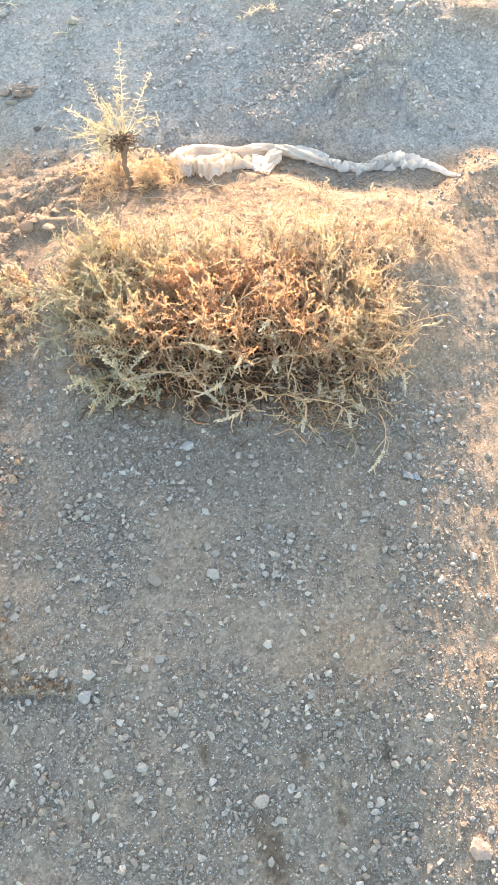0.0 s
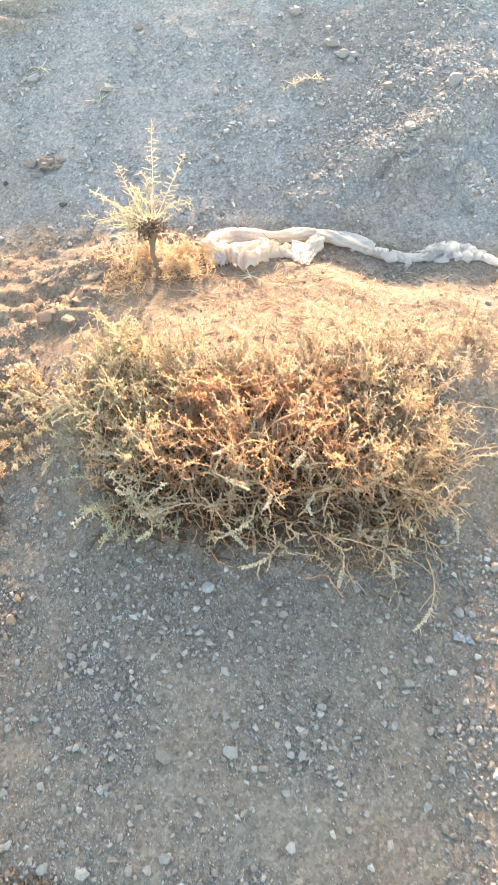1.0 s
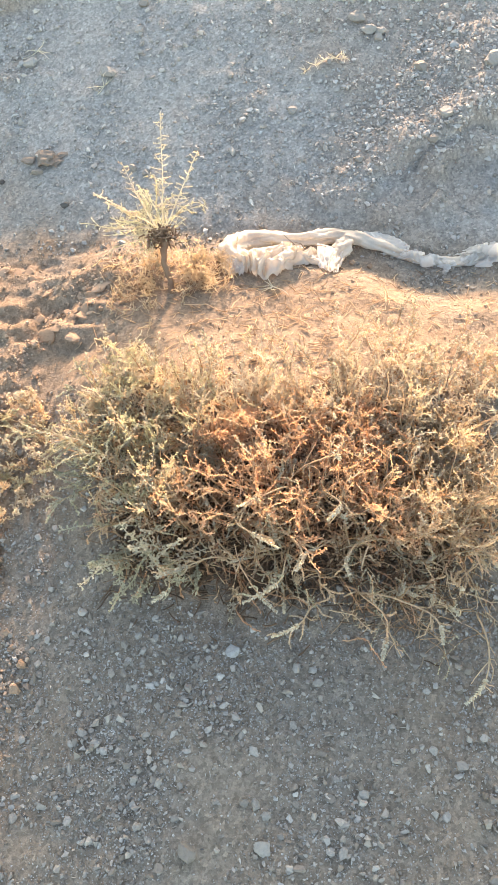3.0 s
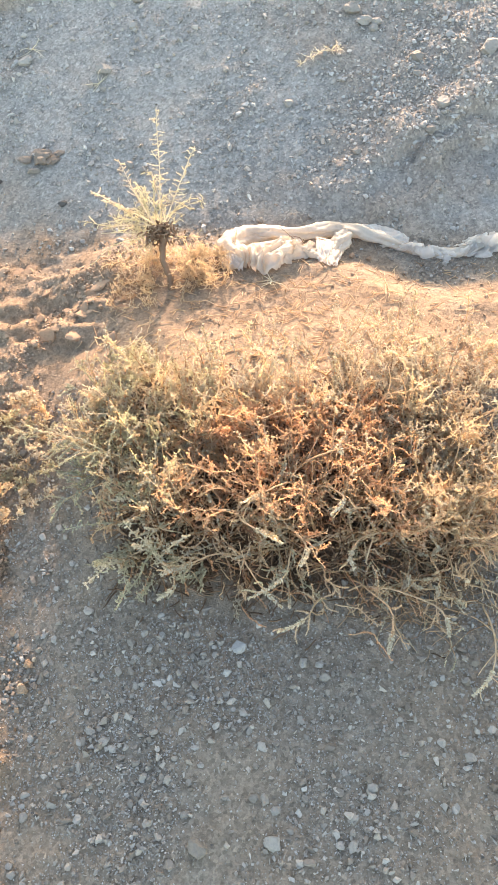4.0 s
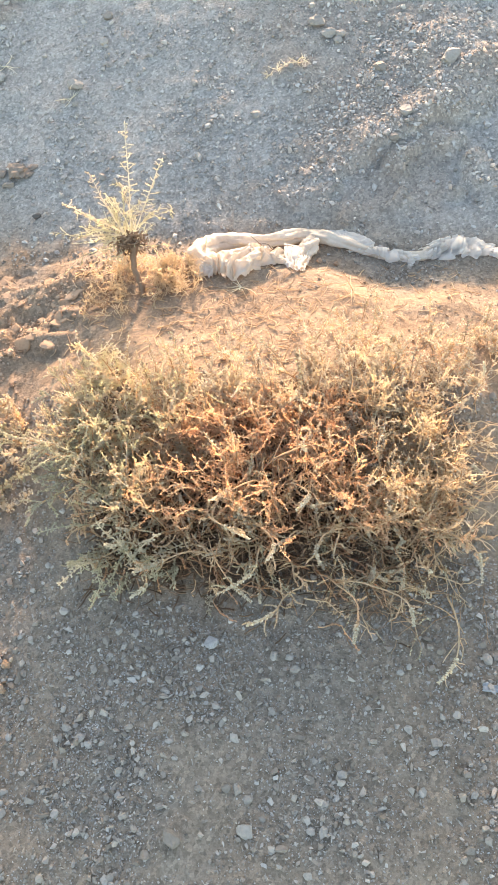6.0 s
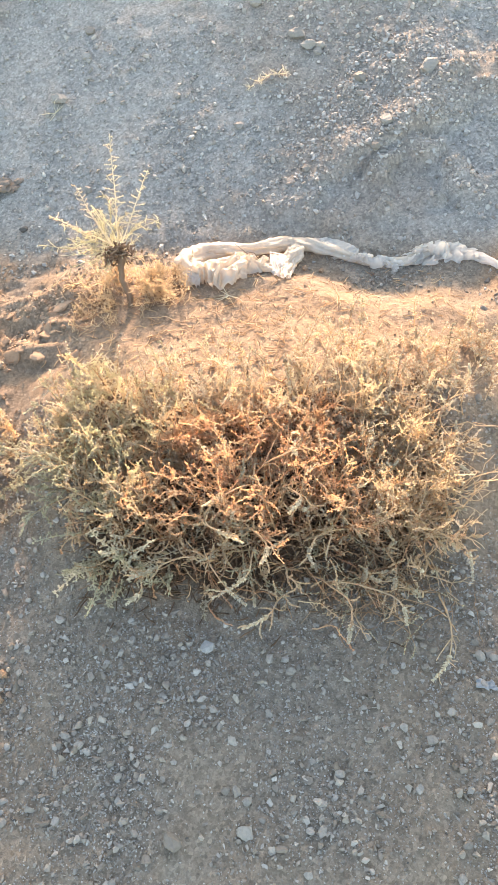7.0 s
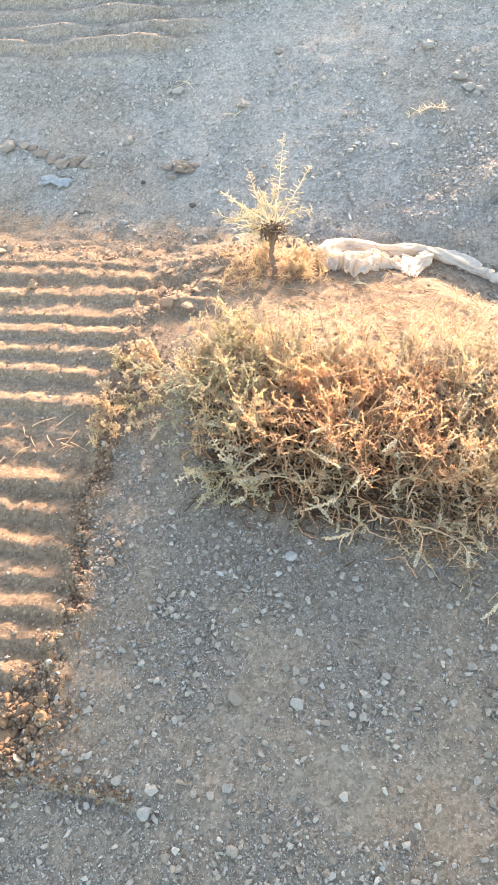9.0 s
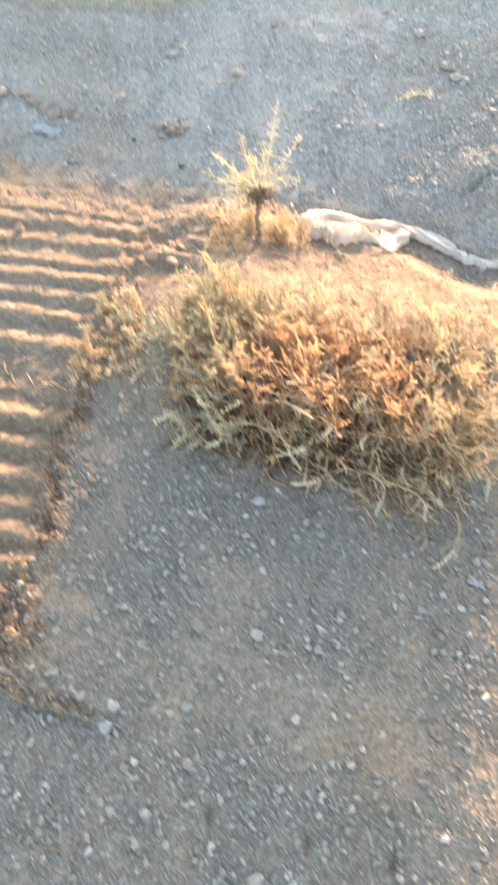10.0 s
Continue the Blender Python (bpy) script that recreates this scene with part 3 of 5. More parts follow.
STONES = [stone_mesh(200 + k, M_STONE) for k in range(9)]
PALE = [stone_mesh(230 + k, M_PALE) for k in range(4)]
NEAR = [
    (-0.231, 1.274, 0.021), (-0.208, 1.187, 0.015), (-0.254, 1.073, 0.020), (0.074, 0.993, 0.021), (0.096, 0.977, 0.019), (0.094, 0.924, 0.030),
    (-0.044, 0.902, 0.035), (-0.154, 0.832, 0.016), (-0.011, 0.718, 0.023), (-0.168, 0.676, 0.027), (-0.249, 0.677, 0.023), (-0.078, 0.690, 0.018),
    (0.031, 0.607, 0.027), (-0.026, 0.493, 0.024), (0.459, 1.096, 0.021), (0.571, 1.264, 0.023), (0.217, 0.929, 0.016), (0.213, 1.017, 0.019),
    (0.240, 0.929, 0.021), (0.507, 0.913, 0.018), (0.231, 0.440, 0.030), (0.400, 0.480, 0.019), (0.388, 0.576, 0.017), (0.546, 0.638, 0.015),
    (0.655, 1.380, 0.024), (0.598, 1.261, 0.017), (0.428, 1.008, 0.016), (0.300, 0.617, 0.014), (0.538, 0.332, 0.020),
]
NEAR_MORE = [
    (0.178, 1.231, 0.021), (0.133, 1.256, 0.021), (0.275, 1.030, 0.021), (-0.205, 1.189, 0.014), (-0.286, 1.092, 0.020), (-0.387, 0.928, 0.018),
    (-0.074, 1.013, 0.013), (-0.183, 0.967, 0.014), (0.425, 1.005, 0.014),
]
FAR = [
    (0.218, 2.806, 0.030), (-0.004, 3.025, 0.038), (-0.638, 3.187, 0.057), (-0.564, 3.394, 0.036), (-0.566, 3.530, 0.040),
    (-0.493, 2.789, 0.030), (-0.219, 3.176, 0.026), (0.435, 2.862, 0.037), (0.461, 2.849, 0.026), (-0.063, 2.564, 0.024), (0.339, 2.580, 0.022), (0.29, 2.572, 0.02),
    (0.044, 3.610, 0.049), (0.475, 2.955, 0.047), (0.399, 3.105, 0.031), (0.80, 2.632, 0.03), (0.270, 3.370, 0.039),
]
FAR_ROCKS = [(0.19, 3.435, 0.062), (0.232, 3.375, 0.056), (0.262, 3.345, 0.04), (0.399, 3.185, 0.052), (0.625, 3.19, 0.075), (-1.541, 2.84, 0.07), (-1.476, 2.86, 0.05), (-1.042, 2.94, 0.045), (-0.929, 3.245, 0.05)]
rng = np.random.default_rng(5)
for k, (x, y, s) in enumerate(NEAR + NEAR_MORE):
    lay("stone", STONES[k % 9], x, y, s * 1.08, rng.uniform(0, 360), "small angular grey stone lying on bare gravel", "stone", "loose stones on the gravel")
for k, (x, y, s) in enumerate(FAR):
    lay("stone", STONES[(k + 4) % 9], x, y, s, rng.uniform(0, 360), "grey stone half sunk in the rising gravel", "stone", "loose stones on the rise")
for k, (x, y, s) in enumerate(FAR_ROCKS):
    lay("rock", STONES[(k + 2) % 9], x, y, s, rng.uniform(0, 360), "fist-sized grey rock on the rising gravel", "rock", "larger rocks on the rise", 0.85)
lay("stone", PALE[0], 0.0, 1.280, 0.034, 20, "pale whitish stone in front of the bush", "stone")
lay("stone", PALE[1], -0.171, 0.633, 0.036, 70, "smooth pale blue-grey stone on gravel", "stone")
lay("stone", PALE[2], -0.920, 2.513, 0.030, 10, "small white stone beside the sunlit soil bank", "stone")
lay("stone", PALE[3], 0.507, 3.275, 0.032, 130, "small pale stone on the rise", "stone")
lay("stone", PALE[0], 0.563, 2.717, 0.016, 200, "small white chip of stone", "stone")
lay("stone", PALE[1], -0.918, 3.25, 0.034, 40, "pale stone among white rubble", "stone", "white rubble")
lay("stone", PALE[2], -0.957, 3.24, 0.030, 140, "pale stone among white rubble", "stone", "white rubble")
lay("rock", stone_mesh(260, M_PINK, 22), 0.666, 0.373, 0.050, -40, "pinkish tan rock on sunlit gravel", "rock", tall=0.55)
lay("rock", stone_mesh(261, M_STONE, 14), -0.806, 2.768, 0.04, 10, "squarish grey rock leaning against a clod", "rock")
lay("stone", stone_mesh(262, M_DARK), -0.690, 2.64, 0.028, 30, "small dark brown stone", "stone", "dark stones")
lay("stone", stone_mesh(263, M_DARK), -0.913, 2.725, 0.020, 80, "small dark brown stone", "stone", "dark stones")

# further stones spread by chance among the gravel
p = np.stack([rng.uniform(-0.48, 0.8, 420), rng.uniform(0.3, 1.45, 420)], -1)
p = p[rng.uniform(0, 1, 420) < gravel_density(p[:, 0], p[:, 1])][:190]
for k, (x, y) in enumerate(p):
    lay("stone", STONES[k % 9], x, y, rng.uniform(0.011, 0.019), rng.uniform(0, 360), "small grey stone in the gravel", "stone", "loose stones on the gravel")


# ---- clods ----
def clod_mesh(seed, mat=None):
    """A broken lump of soil: many knobs grown into one."""
    rng = np.random.default_rng(seed)
    d = ICO3[0] / np.linalg.norm(ICO3[0], axis=1)[:, None]
    reach = np.full(len(d), 0.26)
    for _ in range(22):
        c = rng.normal(size=3)
        c *= rng.uniform(0.16, 0.34) / np.linalg.norm(c)
        a = rng.uniform(0.09, 0.2)
        along_c = d @ c
        disc = along_c ** 2 - c @ c + a * a
        reach = np.maximum(reach, np.where(disc > 0, along_c + np.sqrt(np.clip(disc, 0, None)), 0))
    v = d * reach[:, None] * np.array([1.15, 0.95, 0.8])
    for _ in range(14):
        w = rng.normal(size=3)
        w /= np.linalg.norm(w)
        v = v - np.clip(v @ w - rng.uniform(0.2, 0.36), 0, None)[:, None] * w * 0.9
    rough = np.array([noise.noise(Vector(q * 8 + w)) + 0.45 * noise.noise(Vector(q * 21)) for q in v])
    v = v * (1 + 0.26 * rough)[:, None]
    v[:, 2] -= v[:, 2].min() * 0.5
    return mesh_np("clod", v, ICO3[1], mat or M_CLOD, False)


def crust_mesh(seed, mat):
    """A broken plate of soil crust: flat on top, with a ragged crumbling edge."""
    rng = np.random.default_rng(seed)
    d = ICO3[0] / np.linalg.norm(ICO3[0], axis=1)[:, None]
    a = np.arctan2(d[:, 1], d[:, 0])
    out = 1 + 0.25 * np.sin(2 * a + rng.uniform(0, 6)) + 0.16 * np.sin(3 * a + rng.uniform(0, 6)) + 0.10 * np.sin(5 * a + rng.uniform(0, 6))
    v = d * np.array([0.55, 0.42, 0.24]) * out[:, None] ** np.array([1, 1, 0])
    v[:, 2] = np.where(v[:, 2] > 0.1, 0.1 + (v[:, 2] - 0.1) * 0.3, v[:, 2])
    for _ in range(6):
        w = np.append(rng.normal(size=2), rng.uniform(-0.1, 0.5))
        w /= np.linalg.norm(w)
        v = v - np.clip(v @ w - rng.uniform(0.24, 0.4), 0, None)[:, None] * w * 0.85
    rough = np.array([noise.noise(Vector(q * 7 + seed)) + 0.6 * noise.noise(Vector(q * 17)) for q in v])
    v = v * (1 + 0.20 * rough)[:, None]
    return mesh_np("crust", v, ICO3[1], mat)


CLODS = [crust_mesh(300 + k, M_CLOD) if k % 4 else clod_mesh(300 + k) for k in range(8)]
EARTH_CLODS = [clod_mesh(340 + k, M_EARTH) for k in range(3)]
BANK_CLODS = [clod_mesh(320 + k, M_BANK) for k in range(4)]
lay("clod", EARTH_CLODS[1], -0.785, 2.82, 0.095, 15, "brown clod of earth on the gravel rise", "clod", tall=0.75)
for k, (x, y, s) in enumerate([(-1.387, 2.83, 0.085), (-1.33, 2.80, 0.07), (-1.283, 2.785, 0.09), (-1.23, 2.80, 0.075), (-1.18, 2.79, 0.06), (-1.30, 2.835, 0.05), (-1.21, 2.825, 0.05), (-1.43, 2.86, 0.06)]):
    lay("clod", EARTH_CLODS[k % 3], x, y, s, 40 * k, "grey-brown clod in a low row on the rise", "clod", "row of clods on the rise", 0.38)
for k, (x, y, s) in enumerate([(-0.845, 2.815, 0.06), (-0.755, 2.815, 0.065), (-0.81, 2.84, 0.06), (-0.735, 2.84, 0.045)]):
    lay("clod", EARTH_CLODS[k % 3], x, y, s, 70 * k, "small brown clod beside a larger one", "clod", "clods by the grey rock", 0.4)
for k, (x, y, s) in enumerate([(-1.057, 2.81, 0.03), (-1.011, 2.80, 0.026), (-1.103, 2.545, 0.028), (-1.08, 2.555, 0.02), (-1.13, 2.55, 0.02)]):
    lay("stone", STONES[k % 9], x, y, s, 50 * k, "small grey stone near the soil bank", "stone", "loose stones on the rise")
CLOD_SPOTS = [
    (-0.47, 0.80, 0.055), (-0.505, 0.765, 0.06), (-0.455, 0.755, 0.045), (-0.55, 0.74, 0.05), (-0.60, 0.70, 0.05), (-0.445, 1.165, 0.035), (-0.475, 1.25, 0.028), (-0.44, 1.215, 0.026),
    (-0.62, 2.05, 0.03), (-0.60, 1.95, 0.03), (-0.50, 0.93, 0.03), (-0.52, 1.02, 0.03),
    (-0.56, 0.67, 0.045), (-0.66, 0.72, 0.04), (-1.126, 2.045, 0.045), (-1.084, 2.09, 0.04), (0.212, 2.425, 0.036), (0.258, 2.42, 0.03), (-0.58, 0.64, 0.06), (-0.53, 0.705, 0.06)
]
for k, (x, y, s) in enumerate(CLOD_SPOTS):
    ob = lay("clod", CLODS[k % 8] if y < 0.9 else BANK_CLODS[k % 4], x, y, s * rng.uniform(0.8, 1.35), rng.uniform(0, 360), "crumbly reddish-brown clod of soil on the track's broken edge", "clod", "clods along the track", rng.uniform(0.6, 1.0))
    ob.matrix_world = ob.matrix_world @ pose(0, 0, 0, rng.normal(0, 25), rng.normal(0, 25), 0)


more = np.random.default_rng(29)
for k in range(60):
    y = more.uniform(0.60, 0.84) if k < 42 else more.uniform(0.84, 1.3)
    x = float(np.interp(y, EDGE_Y, EDGE_X)) + more.normal(-0.03 if k < 42 else 0.0, 0.05 if k < 42 else 0.022)
    ob = lay("clod", CLODS[k % 8], x, y, 0.012 * 3.2 ** more.uniform(0, 1), more.uniform(0, 360), "crumbly reddish-brown clod of soil on the track's broken edge", "clod", "clods along the track", more.uniform(0.5, 1.0))
    ob.matrix_world = ob.matrix_world @ pose(0, 0, 0, more.normal(0, 25), more.normal(0, 25), 0)


def build_crumbs():
    """Crumbs of soil along the rim of the track and the pushed-up bank."""
    rng = np.random.default_rng(21)
    y = rng.uniform(0.5, 2.42, 2600)
    x = np.interp(y, EDGE_Y, EDGE_X) + rng.normal(-0.005, 0.022, len(y))
    bx, by = rng.uniform(-1.8, -0.35, 1400), rng.normal(2.31, 0.05, 1400)
    tx, ty = np.concatenate([rng.uniform(-1.6, -0.5, 1500), rng.uniform(-0.5, 0.65, 250)]), np.concatenate([rng.uniform(0.5, 2.3, 1500), rng.uniform(1.9, 2.45, 250)])
    p = np.stack([np.concatenate([x, bx, tx]), np.concatenate([y, by, ty])], -1)
    size = 0.0036 * 4.0 ** (rng.uniform(0, 1, len(p)) ** 2.4)
    v, f = scatter(p, size, rng, base=OCTA, rough=0.38)
    tagged(new("soil_crumbs", mesh_np("soil_crumbs", v, f, M_CRUMB, False)), "reddish crumbs of broken soil along the track", "soil", kind="stuff")


build_crumbs()


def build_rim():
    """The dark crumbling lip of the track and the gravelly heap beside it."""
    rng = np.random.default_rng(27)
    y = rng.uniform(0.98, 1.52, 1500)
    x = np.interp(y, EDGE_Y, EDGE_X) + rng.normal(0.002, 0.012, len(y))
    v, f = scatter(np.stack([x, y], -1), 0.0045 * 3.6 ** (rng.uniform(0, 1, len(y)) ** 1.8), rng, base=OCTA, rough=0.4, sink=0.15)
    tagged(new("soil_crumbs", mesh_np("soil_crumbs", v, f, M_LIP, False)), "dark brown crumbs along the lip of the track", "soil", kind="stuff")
    # ledge crumbs in the dark tone, which deepens the ledge's shadow line
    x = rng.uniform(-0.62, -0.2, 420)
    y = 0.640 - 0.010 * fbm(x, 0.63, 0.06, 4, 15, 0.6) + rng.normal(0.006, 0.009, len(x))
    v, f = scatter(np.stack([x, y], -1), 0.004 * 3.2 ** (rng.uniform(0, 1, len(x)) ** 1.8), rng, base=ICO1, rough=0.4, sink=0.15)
    tagged(new("soil_crumbs", mesh_np("soil_crumbs", v, f, M_LIP, False)), "crumbs along a low broken ledge of soil, dark for its shadow line", "soil", kind="stuff")
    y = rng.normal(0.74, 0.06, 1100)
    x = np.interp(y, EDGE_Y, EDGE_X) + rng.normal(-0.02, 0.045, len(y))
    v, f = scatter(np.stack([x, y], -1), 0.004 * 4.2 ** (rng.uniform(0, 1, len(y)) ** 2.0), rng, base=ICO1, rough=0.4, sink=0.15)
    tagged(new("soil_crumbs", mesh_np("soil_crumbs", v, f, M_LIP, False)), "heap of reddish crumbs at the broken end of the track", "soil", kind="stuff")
    p = np.stack([rng.uniform(-0.45, 0.6, 60), rng.uniform(0.4, 1.4, 60)], -1)
    v, f = scatter(p, rng.uniform(0.004, 0.008, 60), rng, base=OCTA, rough=0.3, sink=0.1)
    tagged(new("gravel", mesh_np("gravel", v, f, M_DARK, False)), "tiny dark chips scattered on the gravel", "gravel", kind="stuff")
    for k in range(2):
        p = np.stack([rng.normal(-0.465, 0.026, 36), rng.normal(1.205, 0.045, 36)], -1)
        v, f = scatter(p, 0.006 * 2.9 ** (rng.uniform(0, 1, 36) ** 1.5), rng, base=hull(80 + k), rough=0.05, sink=0.1)
        tagged(new("gravel", mesh_np("gravel", v, f, M_CRUMB if k else M_GRAVEL, False)), "small heap of stones and soil beside the track", "gravel", kind="stuff")


build_rim()


def build_grit():
    """Fine grit of soil all over the raised strip and the bank."""
    rng = np.random.default_rng(24)
    n = 5200
    p = np.stack([rng.uniform(-1.3, 0.8, n), rng.normal(2.24, 0.12, n)], -1)
    p = p[(p[:, 1] > 1.9) & (p[:, 1] < 2.5) & (fbm(p[:, 0], p[:, 1], 0.06, 2, 141) > -0.25)]
    v, f = scatter(p, 0.0024 * 2.4 ** rng.uniform(0, 1, len(p)) ** 1.6, rng, base=OCTA, rough=0.35)
    tagged(new("soil_grit", mesh_np("soil_grit", v, f, M_CRUMB, False)), "fine reddish grit on the sandy strip", "soil", kind="stuff")


build_grit()


CRUSTS = [crust_mesh(360 + k, M_CRUST) for k in range(7)]
rng = np.random.default_rng(23)
for k in range(66):
    if k < 26:
        x, y = rng.uniform(-0.72, -0.40), rng.normal(2.19, 0.075)
    else:
        x = rng.uniform(-1.45, -0.62)
        y = 2.33 + 0.13 * (x + 0.8) + rng.normal(0, 0.03)
    ob = lay("crust", CRUSTS[k % 7], x, y, 0.026 * 2.5 ** rng.uniform(0, 1) ** 1.3, rng.uniform(0, 360), "broken plate of reddish soil crust on the bank", "clod", "crusty plates on the soil bank", rng.uniform(0.28, 0.5))
    ob.matrix_world = ob.matrix_world @ pose(0, 0, -0.06, rng.normal(0, 9), rng.normal(0, 9), 0)


# ---- plants ----
def grow(roots, ways, lengths, droop, rng, k=9, wobble=0.03):
    """Curling paths (n, k, 3) of given lengths from roots along ways, sagging towards their ends."""
    n = len(roots)
    s = np.linspace(0, 1, k)[None, :, None]
    way = (ways / np.linalg.norm(ways, axis=1)[:, None])[:, None] + np.cumsum(rng.normal(0, wobble * 1.6, (n, k, 3)), axis=1)
    way[..., 2] -= 2 * droop[:, None] * s[..., 0]
    way /= np.linalg.norm(way, axis=2)[..., None] + 1e-9
    way[:, 0] = 0
    p = roots[:, None] + np.cumsum(way, axis=1) * (lengths / (k - 1))[:, None, None]
    p[..., 2] = np.maximum(p[..., 2], ground(p[..., 0], p[..., 1]) + 0.006)
    return p


def along(paths, owner, s):
    """Points and tangents at fraction s of the paths named by owner."""
    k = paths.shape[1]
    f = np.clip(s, 0, 0.999) * (k - 1)
    i = f.astype(int)
    a, b = paths[owner, i], paths[owner, i + 1]
    t = b - a
    return a + t * (f - i)[:, None], t / (np.linalg.norm(t, axis=1)[:, None] + 1e-9)


def side_twigs(paths, per, low, high, rng, reach=(0.25, 1.0), spread=0.9, droop=0.15, up=0.25, wobble=0.05):
    n = len(paths)
    owner = np.repeat(np.arange(n), per)
    s = rng.uniform(reach[0], reach[1], len(owner))
    at, t = along(paths, owner, s)
    way = t * 0.8 + rng.normal(0, spread * 0.6, (len(owner), 3)) + np.array([0, 0, up])
    lengths = rng.uniform(low, high, len(owner)) * (1.15 - 0.5 * s)
    return grow(at, way, lengths, np.full(len(owner), droop), rng, 5, wobble), owner


def comb(paths, per, low, high, rng):
    """Short side shoots set alternately along the paths."""
    n = len(paths)
    owner = np.repeat(np.arange(n), per)
    s = np.tile(np.linspace(0.12, 0.98, per), n)
    at, t = along(paths, owner, s)
    across = np.cross(t, np.repeat(rng.normal(size=(n, 3)), per, axis=0))
    across /= np.linalg.norm(across, axis=1)[:, None] + 1e-9
    flip = np.where(np.arange(len(owner)) % 2, 1.0, -1.0)[:, None]
    way = across * flip + t * 0.55 + rng.normal(0, 0.22, at.shape) + np.array([0, 0, 0.12])
    return grow(at, way, rng.uniform(low, high, len(owner)) * (1.2 - 0.65 * s), rng.uniform(-0.9, 0.5, len(owner)), rng, 5, 0.22)


def leaves_on(paths, per, length, width, rng, reach=(0.15, 1.0), out=1.0):
    owner = np.repeat(np.arange(len(paths)), per)
    s = rng.uniform(reach[0], reach[1], len(owner))
    at, t = along(paths, owner, s)
    d = rng.normal(size=at.shape)
    d -= t * np.sum(d * t, axis=1)[:, None]
    d /= np.linalg.norm(d, axis=1)[:, None] + 1e-9
    way = d * out + t * 0.7 + np.array([0, 0, 0.15])
    k = len(owner)
    return beads(at, way, length * rng.uniform(0.6, 1.3, k), width * rng.uniform(0.7, 1.3, k), rng)


def whorls(paths, rows, around, length, width, rng, reach=(0.7, 1.0)):
    """Dense rings of small leaves round the ends of the paths, shorter towards the tip."""
    n = len(paths)
    owner = np.repeat(np.arange(n), rows * around)
    q = np.tile(np.repeat(np.linspace(0, 1, rows), around), n)
    at, t = along(paths, owner, reach[0] + (reach[1] - reach[0]) * np.clip(q + rng.normal(0, 0.35 / rows, len(q)), 0, 1))
    u = np.cross(t, np.array([0.31, 0.52, 0.79]))
    u /= np.linalg.norm(u, axis=1)[:, None] + 1e-9
    w = np.cross(t, u)
    a = np.tile(np.arange(rows * around) * (2 * math.pi / around) + np.repeat(np.arange(rows), around) * 0.9, n) + rng.normal(0, 0.25, len(owner))
    d = u * np.cos(a)[:, None] + w * np.sin(a)[:, None]
    return beads(at, d + t * 0.6, length * (1.1 - 0.5 * q) * rng.uniform(0.75, 1.2, len(q)), width * rng.uniform(0.8, 1.2, len(q)), rng)


def polar(az, el):
    return np.stack([np.cos(az) * np.cos(el), np.sin(az) * np.cos(el), np.sin(el)], -1)


def taper(n, k, thick, thin):
    return np.linspace(thick, thin, k)[None].repeat(n, 0)


